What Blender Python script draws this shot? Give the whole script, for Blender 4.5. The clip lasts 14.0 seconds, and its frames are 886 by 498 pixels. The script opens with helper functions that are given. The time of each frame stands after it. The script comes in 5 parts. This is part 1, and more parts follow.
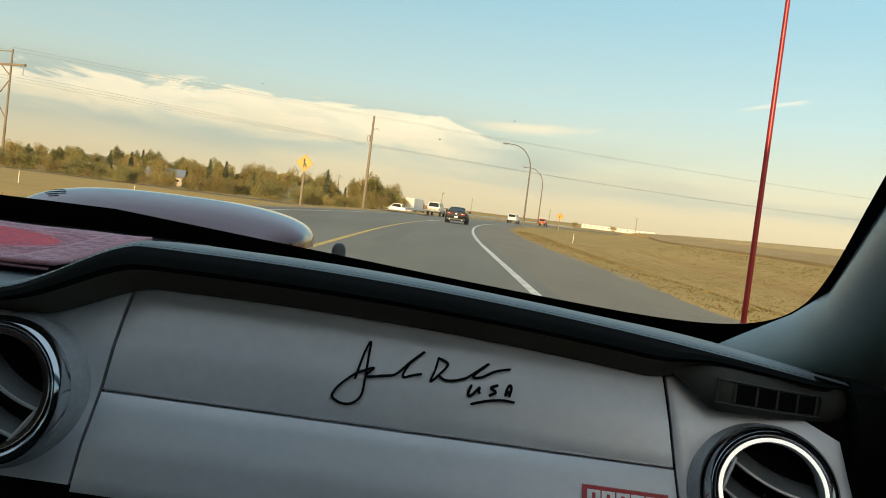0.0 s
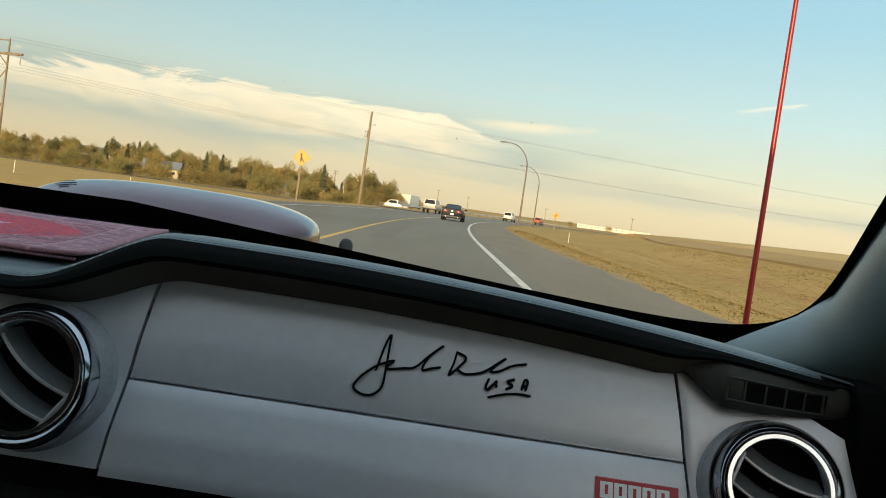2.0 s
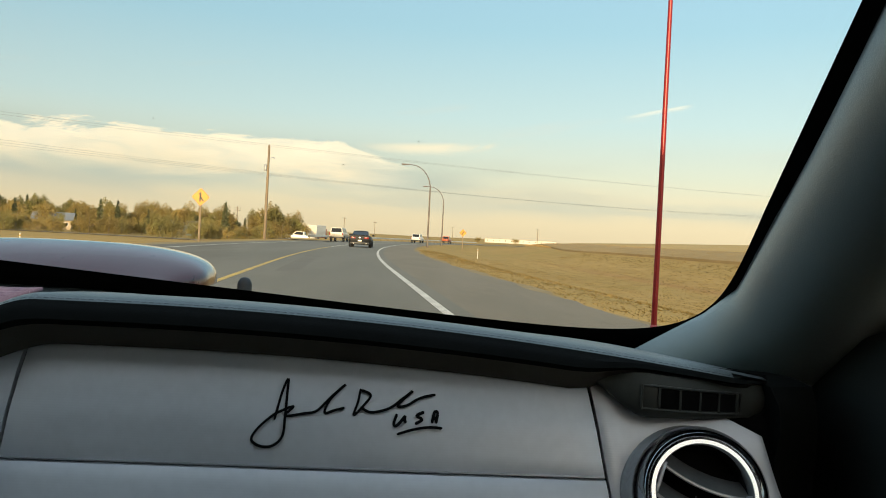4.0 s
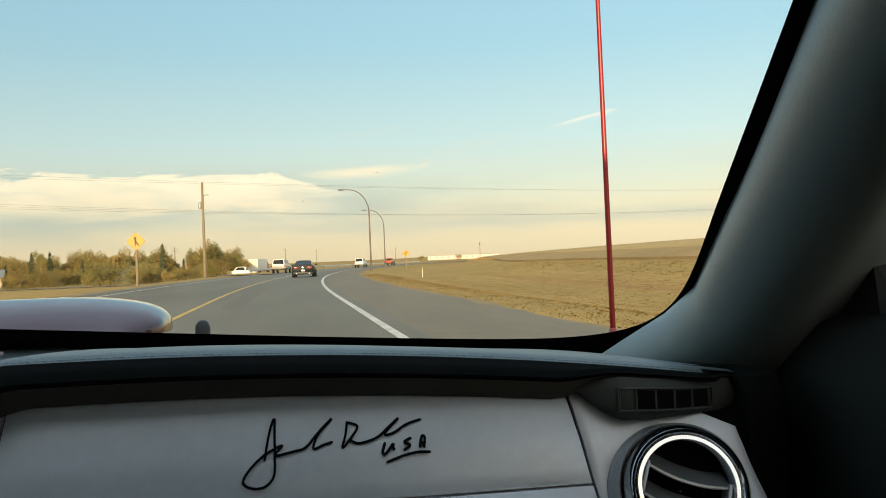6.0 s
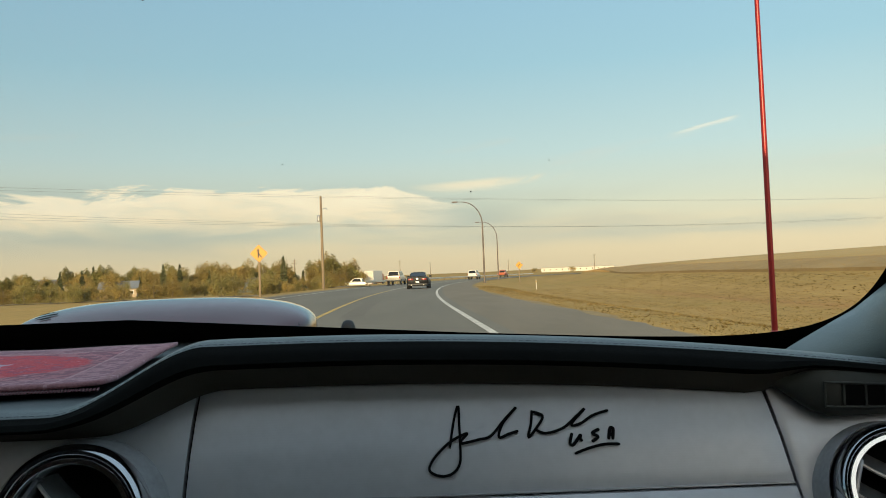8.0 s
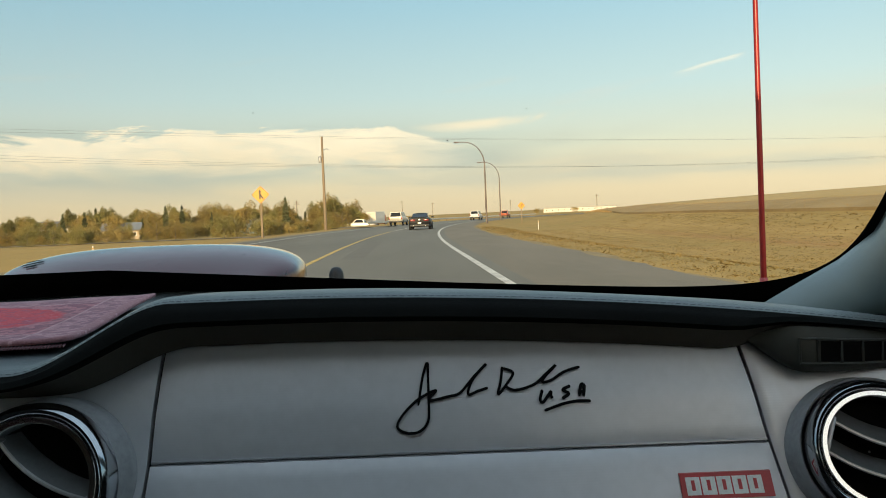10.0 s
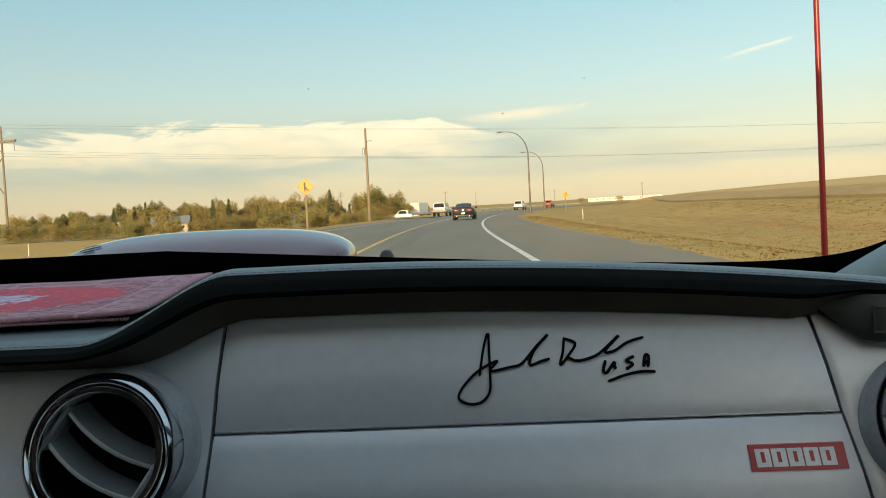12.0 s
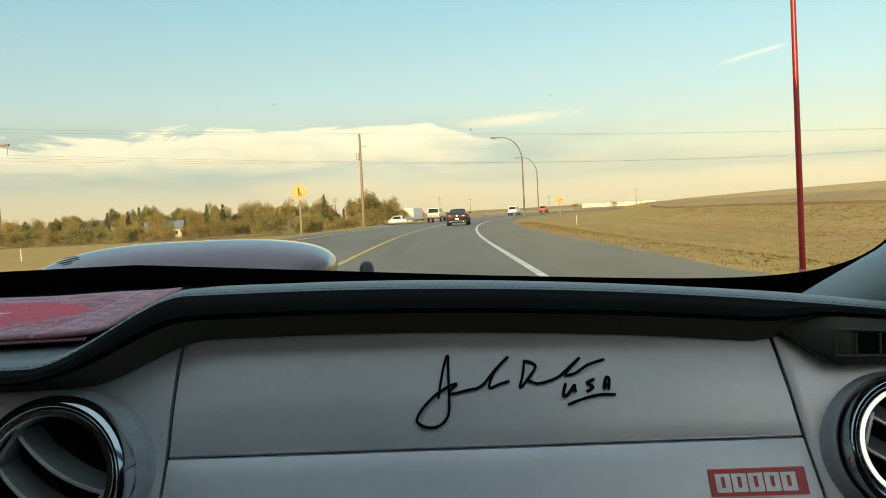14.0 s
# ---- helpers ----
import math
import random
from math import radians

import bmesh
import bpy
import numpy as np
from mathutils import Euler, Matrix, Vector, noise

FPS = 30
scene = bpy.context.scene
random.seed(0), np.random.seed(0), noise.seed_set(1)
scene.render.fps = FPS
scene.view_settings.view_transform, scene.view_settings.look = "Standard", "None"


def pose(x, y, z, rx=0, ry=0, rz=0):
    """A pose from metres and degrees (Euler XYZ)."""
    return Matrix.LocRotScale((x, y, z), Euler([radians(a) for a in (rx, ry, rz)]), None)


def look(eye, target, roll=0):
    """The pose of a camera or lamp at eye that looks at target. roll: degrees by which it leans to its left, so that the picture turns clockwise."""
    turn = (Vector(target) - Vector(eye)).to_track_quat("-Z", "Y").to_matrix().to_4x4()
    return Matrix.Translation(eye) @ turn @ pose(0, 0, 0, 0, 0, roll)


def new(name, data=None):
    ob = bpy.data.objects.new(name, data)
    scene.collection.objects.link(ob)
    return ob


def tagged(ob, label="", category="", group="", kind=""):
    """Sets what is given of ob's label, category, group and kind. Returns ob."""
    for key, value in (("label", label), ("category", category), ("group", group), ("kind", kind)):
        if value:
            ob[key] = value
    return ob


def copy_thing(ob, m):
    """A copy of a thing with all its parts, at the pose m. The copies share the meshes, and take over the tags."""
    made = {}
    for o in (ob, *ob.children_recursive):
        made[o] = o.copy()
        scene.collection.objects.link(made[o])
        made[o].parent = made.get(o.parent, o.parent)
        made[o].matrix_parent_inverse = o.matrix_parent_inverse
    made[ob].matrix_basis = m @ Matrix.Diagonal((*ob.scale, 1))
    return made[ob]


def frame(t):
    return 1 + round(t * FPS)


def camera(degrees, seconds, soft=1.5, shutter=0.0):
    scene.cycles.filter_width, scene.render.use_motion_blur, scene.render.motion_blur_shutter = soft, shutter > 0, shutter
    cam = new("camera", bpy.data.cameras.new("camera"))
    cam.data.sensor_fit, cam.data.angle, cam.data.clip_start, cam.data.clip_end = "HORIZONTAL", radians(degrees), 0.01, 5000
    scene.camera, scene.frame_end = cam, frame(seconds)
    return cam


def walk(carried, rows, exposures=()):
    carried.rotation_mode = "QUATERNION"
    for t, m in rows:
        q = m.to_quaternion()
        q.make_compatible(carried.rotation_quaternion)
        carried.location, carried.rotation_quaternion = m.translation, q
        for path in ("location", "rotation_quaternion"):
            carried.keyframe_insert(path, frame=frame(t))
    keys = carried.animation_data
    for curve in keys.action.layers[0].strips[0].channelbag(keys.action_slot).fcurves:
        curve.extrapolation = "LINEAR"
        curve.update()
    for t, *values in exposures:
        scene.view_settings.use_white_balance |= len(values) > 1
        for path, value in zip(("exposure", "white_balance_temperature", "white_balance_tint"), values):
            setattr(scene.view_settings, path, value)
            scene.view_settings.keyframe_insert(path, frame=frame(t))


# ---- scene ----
cam = camera(55.2, 14.0, soft=0.95)
PATH = [
    (0, (0.052, -0.605, 0.955), (-0.033, 1.392, 0.887), 7.2),
    (0.5, (0.047, -0.618, 0.958), (-0.049, 1.378, 0.875), 7.3),
    (1, (0.029, -0.631, 0.966), (-0.061, 1.366, 0.929), 7.6),
    (1.5, (0.039, -0.628, 0.97), (-0.033, 1.37, 0.957), 7.7),
    (2, (0.034, -0.624, 0.953), (-0.039, 1.373, 0.88), 8.2),
    (2.5, (0.021, -0.639, 0.964), (-0.059, 1.359, 0.93), 7.9),
    (3, (0.049, -0.579, 0.944), (0.015, 1.42, 0.905), 7.5),
    (3.2, (0.054, -0.586, 0.958), (0.054, 1.414, 0.945), 7.0),
    (5.3, (0.029, -0.594, 0.953), (0.305, 1.387, 0.958), -2.0),
    (5.5, (0.039, -0.6, 0.966), (0.315, 1.381, 1.001), -2.2),
    (6, (0.025, -0.603, 0.961), (0.29, 1.379, 1.009), -2.4),
    (6.5, (0.011, -0.594, 0.942), (0.245, 1.392, 0.986), -2.0),
    (7, (-0.034, -0.582, 0.944), (0.076, 1.414, 1.009), -1.7),
    (7.5, (-0.018, -0.593, 0.945), (0.034, 1.405, 1.035), -1.3),
    (8, (-0.026, -0.584, 0.944), (-0.025, 1.414, 1.031), -2.2),
    (8.2, (-0.026, -0.574, 0.935), (-0.025, 1.425, 1.001), -1.9),
    (10.3, (0.012, -0.565, 0.954), (0.001, 1.434, 0.9), -2.5),
    (10.5, (0.023, -0.561, 0.952), (0.018, 1.439, 0.918), -2.9),
    (11, (-0.009, -0.562, 0.946), (-0.08, 1.436, 0.895), -3.2),
    (11.5, (0.0, -0.555, 0.939), (-0.085, 1.442, 0.872), -3.3),
    (12, (-0.014, -0.563, 0.939), (-0.128, 1.432, 0.869), -2.9),
    (12.5, (-0.019, -0.559, 0.927), (-0.133, 1.436, 0.845), -2.3),
    (13, (-0.009, -0.564, 0.936), (-0.128, 1.43, 0.851), -2.1),
    (13.5, (0.017, -0.553, 0.93), (-0.051, 1.444, 0.834), -2.7),
    (14, (0.01, -0.554, 0.948), (-0.09, 1.443, 0.89), -2.8),
]
walk(cam, [(t, look(eye, target, roll)) for t, eye, target, roll in PATH],
     exposures=[(0.0, 0.0, 6430, 7.5), (3.0, 0.02, 6470, 8.5), (5.5, 0.06, 6480, 8.5), (6.0, 0.05, 6470, 8), (7.0, -0.04, 6430, 8), (8.0, -0.16, 6430, 8), (10.5, 0.0, 6490, 9), (12.0, 0.06, 6470, 6.5), (14.0, 0.11, 6460, 3)])

# ---- world, sun, exposure ----
SUN_EL, SUN_AZ = radians(11.0), radians(190.0)   # low evening sun behind the car
world = bpy.data.worlds.new("evening_sky")
scene.world = world
world.use_nodes = True


class Net:
    """A short way to write node trees."""

    def __init__(self, tree):
        self.t = tree

    def n(self, kind, ins=None, **props):
        node = self.t.nodes.new(kind)
        for k, v in props.items():
            if k == "operation": node.operation = v
            elif k == "blend_type": node.blend_type = v
            elif k == "data_type": node.data_type = v
            elif k == "wave_type": node.wave_type = v
            elif k == "bands_direction": node.bands_direction = v
            elif k == "feature": node.feature = v
            elif k == "interpolation_type": node.interpolation_type = v
        for k, v in (ins or {}).items():
            if isinstance(v, bpy.types.NodeSocket):
                self.t.links.new(v, node.inputs[k])
            else:
                node.inputs[k].default_value = v
        return node

    def m(self, op, a, b=0.0, c=0.0):
        return self.n("ShaderNodeMath", {0: a, 1: b, 2: c}, operation=op).outputs[0]

    def step(self, x, lo, hi):
        return self.n("ShaderNodeMapRange", {0: x, 1: lo, 2: hi, 3: 0.0, 4: 1.0}, interpolation_type="SMOOTHSTEP").outputs[0]

    def mix(self, f, a, b, blend="MIX"):
        node = self.n("ShaderNodeMix", {0: f}, data_type="RGBA", blend_type=blend)
        for s, v in ((6, a), (7, b)):
            if isinstance(v, bpy.types.NodeSocket):
                self.t.links.new(v, node.inputs[s])
            else:
                node.inputs[s].default_value = (*v, 1) if len(v) == 3 else v
        return node.outputs[2]

    def ramp(self, f, stops):
        node = self.n("ShaderNodeValToRGB", {0: f})
        e = node.color_ramp.elements
        while len(e) < len(stops):
            e.new(0.5)
        for el, (p, c) in zip(e, stops):
            el.position, el.color = p, (*c, 1)
        return node.outputs[0]

    def noise(self, vec, scale, detail=4.0, rough=0.55, dist=0.0):
        return self.n("ShaderNodeTexNoise", {"Vector": vec, "Scale": scale, "Detail": detail, "Roughness": rough, "Distortion": dist}).outputs["Fac"]


def build_sky():
    t = world.node_tree
    t.nodes.clear()
    w = Net(t)
    sky = t.nodes.new("ShaderNodeTexSky")
    sky.sky_type, sky.sun_disc, sky.sun_elevation, sky.sun_rotation = "NISHITA", False, SUN_EL, SUN_AZ
    sky.dust_density, sky.ozone_density = 2.0, 1.5
    geo = w.n("ShaderNodeTexCoord").outputs["Generated"]
    sep = w.n("ShaderNodeSeparateXYZ", {0: geo}).outputs
    az, el = w.m("ARCTAN2", sep[0], sep[1]), w.m("SUBTRACT", sep[2], 0.0120)
    # evening haze: peach at the horizon, through pale green to blue
    haze = w.ramp(w.m("MULTIPLY", el, 2.0), [(0.0, (0.94, 0.75, 0.47)), (0.07, (1.02, 0.84, 0.54)), (0.16, (0.87, 0.87, 0.67)),
                                             (0.28, (0.69, 0.86, 0.83)), (0.48, (0.47, 0.74, 0.85)), (0.66, (0.41, 0.68, 0.86)), (1.0, (0.72, 0.94, 1.14))])
    base = w.mix(0.88, w.mix(1.0, sky.outputs[0], (0.10, 0.10, 0.10), "MULTIPLY"), haze)
    # the glow round the setting sun, behind the car
    sd = (math.sin(SUN_AZ) * math.cos(SUN_EL), math.cos(SUN_AZ) * math.cos(SUN_EL), math.sin(SUN_EL))
    near = w.n("ShaderNodeVectorMath", {0: geo, 1: sd}, operation="DOT_PRODUCT").outputs["Value"]
    glow = w.m("POWER", w.m("MAXIMUM", near, 0.0), 5.5)
    base = w.mix(w.m("MULTIPLY", glow, 1.0), base, (2.4, 1.9, 1.35))
    # flat sheet of grey cloud low over the horizon
    at = w.n("ShaderNodeCombineXYZ", {0: w.m("MULTIPLY", az, 5.0), 1: w.m("MULTIPLY", el, 34.0), 2: 0.3}).outputs[0]
    low = w.noise(at, 0.55, 5.0, 0.5, 0.4)
    band = w.m("MULTIPLY", w.step(el, 0.015, 0.05), w.m("SUBTRACT", 1.0, w.step(el, 0.075, 0.12)))
    sheet = w.m("MULTIPLY", band, w.step(low, 0.42, 0.62))
    base = w.mix(w.m("MULTIPLY", sheet, 0.65), base, (0.56, 0.59, 0.50))
    warm = w.m("MULTIPLY", w.m("MULTIPLY", w.step(el, 0.02, 0.05), w.m("SUBTRACT", 1.0, w.step(el, 0.05, 0.085))), w.step(w.noise(at, 0.4, 4.0, 0.5, 0.2), 0.5, 0.66))
    base = w.mix(w.m("MULTIPLY", warm, 0.55), base, (0.95, 0.79, 0.52))
    shade = w.m("MULTIPLY", w.m("MULTIPLY", w.step(el, 0.036, 0.062), w.m("SUBTRACT", 1.0, w.step(el, 0.080, 0.125))), w.step(w.noise(at, 0.3, 4.0, 0.5, 0.3), 0.36, 0.56))
    shade = w.m("MULTIPLY", shade, w.m("SUBTRACT", 1.0, w.step(az, -0.10, 0.16)))
    base = w.mix(w.m("MULTIPLY", shade, 0.75), base, (0.50, 0.59, 0.53))
    # the long bright cloud with a billowing top and a soft base
    puff = w.n("ShaderNodeCombineXYZ", {0: w.m("MULTIPLY", az, 8.0), 1: w.m("MULTIPLY", el, 30.0), 2: 1.7}).outputs[0]
    n = w.noise(puff, 0.9, 9.0, 0.60, 0.5)
    swell = w.m("MULTIPLY_ADD", w.noise(w.n("ShaderNodeCombineXYZ", {0: w.m("MULTIPLY", az, 6.0), 1: 0.0, 2: 4.1}).outputs[0], 0.5, 2.0), 0.03, 0.0)
    tail = w.m("MULTIPLY", w.step(az, -0.16, 0.10), 0.035)
    top = w.m("SUBTRACT", w.m("ADD", w.m("MULTIPLY_ADD", az, 0.02, 0.101), swell), tail)
    edge = w.m("ADD", w.m("SUBTRACT", top, el), w.m("MULTIPLY_ADD", n, 0.085, -0.045))
    body = w.m("MULTIPLY", w.step(edge, 0.0, 0.006), w.step(w.m("ADD", el, w.m("MULTIPLY", n, 0.06)), 0.077, 0.107))
    ends = w.m("MULTIPLY", w.step(w.m("ADD", az, w.m("MULTIPLY", n, 0.25)), -0.72, -0.45), w.m("SUBTRACT", 1.0, w.step(w.m("ADD", az, w.m("MULTIPLY", n, 0.22)), 0.06, 0.17)))
    cloud = w.m("MULTIPLY", body, ends)
    tone = w.mix(w.step(edge, 0.0, 0.05), (1.22, 1.06, 0.77), (1.08, 0.91, 0.62))
    wisp = w.step(w.noise(puff, 2.6, 6.0, 0.6, 0.8), 0.30, 0.62)
    base = w.mix(w.m("MULTIPLY", cloud, w.m("MULTIPLY_ADD", wisp, 0.28, 0.72)), base, tone)
    thin = w.m("SUBTRACT", el, w.m("MULTIPLY_ADD", az, 0.05, 0.104))
    tail = w.m("MULTIPLY", w.m("MULTIPLY", w.step(thin, -0.012, 0.0), w.m("SUBTRACT", 1.0, w.step(thin, 0.001, 0.008))), w.m("MULTIPLY", w.step(az, -0.06, 0.03), w.m("SUBTRACT", 1.0, w.step(az, 0.10, 0.19))))
    base = w.mix(w.m("MULTIPLY", tail, w.m("MULTIPLY", w.step(n, 0.40, 0.62), 0.8)), base, (1.10, 0.95, 0.68))
    # one short bright streak, climbing to the right
    lift = w.m("SUBTRACT", el, w.m("MULTIPLY_ADD", w.m("SUBTRACT", az, 0.303), 0.20, 0.155))
    lift = w.m("ADD", lift, w.m("MULTIPLY_ADD", n, 0.010, -0.005))
    dash_on = w.m("MULTIPLY", w.step(az, 0.257, 0.300), w.m("SUBTRACT", 1.0, w.step(az, 0.330, 0.349)))
    dash_on = w.m("MULTIPLY", dash_on, w.m("MULTIPLY", w.step(lift, -0.0045, 0.0), w.m("SUBTRACT", 1.0, w.step(lift, 0.0005, 0.0030))))
    base = w.mix(w.m("MULTIPLY", dash_on, 0.6), base, (1.02, 0.97, 0.80))
    # thin streaks higher on the right-hand side of the road
    streak = w.n("ShaderNodeCombineXYZ", {0: w.m("MULTIPLY", az, 8.0), 1: w.m("MULTIPLY", w.m("SUBTRACT", el, w.m("MULTIPLY", az, 0.12)), 90.0), 2: 7.0}).outputs[0]
    s = w.m("MULTIPLY", w.step(w.noise(streak, 0.5, 3.0), 0.60, 0.78), w.m("MULTIPLY", w.step(el, 0.10, 0.13), w.m("SUBTRACT", 1.0, w.step(el, 0.16, 0.20))))
    base = w.mix(w.m("MULTIPLY", s, 0.5), base, (0.86, 0.79, 0.66))
    side = w.m("MULTIPLY_ADD", w.m("MINIMUM", w.m("MAXIMUM", az, -0.5), 0.4), 0.22, 0.99)
    base = w.n("ShaderNodeVectorMath", {0: base, "Scale": side}, operation="SCALE").outputs[0]
    # ground-coloured below the horizon
    base = w.mix(w.step(el, -0.03, -0.005), (0.30, 0.22, 0.11), base)
    bg = w.n("ShaderNodeBackground", {0: base, 1: 1.0})
    out = w.n("ShaderNodeOutputWorld")
    t.links.new(bg.outputs[0], out.inputs[0])


build_sky()
sun_data = bpy.data.lights.new("sun", "SUN")
sun_data.energy, sun_data.angle, sun_data.color = 6.0, radians(1.2), (1.0, 0.76, 0.44)
sun = new("sun", sun_data)
sun.matrix_world = look((0, 0, 60), (-math.sin(SUN_AZ) * 50, -math.cos(SUN_AZ) * 50, 60 - 50 * math.tan(SUN_EL)))


# ---- materials ----
def material(name, color, rough=0.5, metal=0.0, second=None, scale=6.0, amount=0.5, bump=0.0, bump_scale=60.0, coat=0.0,
             spots=None, spot_scale=1.0, per_object=0.0, stretch=(1, 1, 1), spec=0.5, ior=1.5, sheen=0.0):
    """A surface with two scales of variation, fine relief and, where given, stains of a second or third colour."""
    mat = bpy.data.materials.new(name)
    mat.use_nodes = True
    w = Net(mat.node_tree)
    b = mat.node_tree.nodes["Principled BSDF"]
    pos = w.n("ShaderNodeMapping", {0: w.n("ShaderNodeTexCoord").outputs["Object"], 3: stretch}).outputs[0]
    second = second or tuple(c * 0.75 for c in color)
    big, fine = w.noise(pos, scale, 5.0), w.noise(pos, scale * 9.0, 4.0, 0.6)
    f = w.m("MULTIPLY", w.step(w.m("MULTIPLY_ADD", fine, 0.45, w.m("MULTIPLY", big, 0.75)), 0.42, 0.80), amount * 2.0)
    col = w.mix(w.m("MINIMUM", f, 1.0), color, second)
    if spots:
        col = w.mix(w.step(w.noise(pos, spot_scale, 6.0, 0.62), 0.54, 0.66), col, spots)
    if per_object:
        rnd = w.n("ShaderNodeObjectInfo").outputs["Random"]
        col = w.mix(1.0, col, w.mix(rnd, (1 - per_object,) * 3, (1 + per_object,) * 3), "MULTIPLY")
    mat.node_tree.links.new(col, b.inputs["Base Color"])
    b.inputs["Metallic"].default_value, b.inputs["IOR"].default_value = metal, ior
    b.inputs["Specular IOR Level"].default_value = spec
    b.inputs["Sheen Weight"].default_value, b.inputs["Sheen Roughness"].default_value = sheen, 0.4
    mat.node_tree.links.new(w.m("MULTIPLY_ADD", fine, 0.16, rough - 0.08), b.inputs["Roughness"])
    b.inputs["Coat Weight"].default_value, b.inputs["Coat Roughness"].default_value = coat, 0.04
    if bump:
        h = w.m("ADD", w.noise(pos, bump_scale, 4.0), w.m("MULTIPLY", w.noise(pos, bump_scale * 4, 2.0), 0.5))
        bp = w.n("ShaderNodeBump", {"Strength": bump, "Distance": 0.5 / bump_scale, "Height": h})
        mat.node_tree.links.new(bp.outputs[0], b.inputs["Normal"])
    return mat


def ribbed_silver(name, color):
    """Satin silver trim with fine horizontal ribs under two millimetres apart."""
    mat = material(name, color, 0.42, 0.40, tuple(c * 0.9 for c in color), 14.0, 0.4)
    w = Net(mat.node_tree)
    b = mat.node_tree.nodes["Principled BSDF"]
    pos = w.n("ShaderNodeTexCoord").outputs["Object"]
    wave = w.n("ShaderNodeTexWave", {"Vector": pos, "Scale": 190.0, "Distortion": 0.03, "Detail": 1.0, "Detail Scale": 0.4}, wave_type="BANDS", bands_direction="Z").outputs["Fac"]
    bp = w.n("ShaderNodeBump", {"Strength": 0.033, "Distance": 0.0005, "Height": wave})
    mat.node_tree.links.new(bp.outputs[0], b.inputs["Normal"])
    return mat


def sheet_glass(name, tint, gloss=1.0):
    """A thin pane: clear, with the gloss that its angle gives."""
    mat = bpy.data.materials.new(name)
    mat.use_nodes = True
    t = mat.node_tree
    t.nodes.remove(t.nodes["Principled BSDF"])
    w = Net(t)
    clear = w.n("ShaderNodeBsdfTransparent", {0: (*tint, 1)}).outputs[0]
    shine = w.n("ShaderNodeBsdfGlossy", {"Color": (1, 1, 1, 1), "Roughness": 0.02}).outputs[0]
    facing = w.n("ShaderNodeLayerWeight", {0: 0.5}).outputs["Facing"]
    f = w.m("MULTIPLY", w.m("MULTIPLY_ADD", w.m("POWER", facing, 5.0), 0.9, 0.03), gloss)
    t.links.new(w.n("ShaderNodeMixShader", {0: f, 1: clear, 2: shine}).outputs[0], t.nodes["Material Output"].inputs[0])
    return mat


def ground_material():
    """Dry autumn prairie: straw, dull green hollows, rust-brown patches."""
    mat = bpy.data.materials.new("dry_prairie")
    mat.use_nodes = True
    w = Net(mat.node_tree)
    b = mat.node_tree.nodes["Principled BSDF"]
    pos = w.n("ShaderNodeTexCoord").outputs["Object"]
    wide = w.n("ShaderNodeMapping", {0: pos, 3: (0.35, 1.0, 1.0)}).outputs[0]
    # distance from the road's line, so that mown stripes follow its bend
    xyz = w.n("ShaderNodeSeparateXYZ", {0: pos}).outputs
    bend = w.m("MINIMUM", w.m("MAXIMUM", w.m("SUBTRACT", xyz[1], 25.0), 0.0), 330.0)
    off = w.m("SUBTRACT", w.m("MULTIPLY_ADD", xyz[1], 0.048, xyz[0]), w.m("DIVIDE", w.m("MULTIPLY", bend, bend), 1300.0))
    rows = w.n("ShaderNodeCombineXYZ", {0: off, 1: w.m("MULTIPLY", xyz[1], 0.035), 2: 0.0}).outputs[0]
    col = w.mix(w.step(w.noise(wide, 0.035, 6.0, 0.6), 0.38, 0.66), (0.39, 0.243, 0.080), (0.335, 0.212, 0.069))
    col = w.mix(w.m("MULTIPLY", w.step(w.noise(rows, 0.28, 4.0, 0.55), 0.42, 0.64), 0.5), col, (0.31, 0.215, 0.070))
    col = w.mix(w.m("MULTIPLY", w.step(w.noise(rows, 0.75, 5.0, 0.6), 0.48, 0.70), 0.5), col, (0.43, 0.275, 0.10))
    col = w.mix(w.m("MULTIPLY", w.step(w.noise(wide, 0.085, 5.0), 0.56, 0.7), 0.4), col, (0.24, 0.20, 0.06))
    col = w.mix(w.m("MULTIPLY", w.step(w.noise(rows, 0.12, 5.0, 0.6, 0.6), 0.58, 0.68), 0.6), col, (0.31, 0.155, 0.06))
    fine = w.noise(w.n("ShaderNodeMapping", {0: rows, 3: (1.0, 4.0, 1.0)}).outputs[0], 1.9, 9.0, 0.75)
    col = w.mix(1.0, col, w.ramp(fine, [(0.25, (0.76, 0.75, 0.72)), (0.75, (1.2, 1.2, 1.2))]), "MULTIPLY")
    mat.node_tree.links.new(col, b.inputs["Base Color"])
    b.inputs["Roughness"].default_value, b.inputs["Specular IOR Level"].default_value = 0.95, 0.1
    bp = w.n("ShaderNodeBump", {"Strength": 0.18, "Distance": 0.05, "Height": w.noise(pos, 5.0, 6.0, 0.7)})
    mat.node_tree.links.new(bp.outputs[0], b.inputs["Normal"])
    return mat


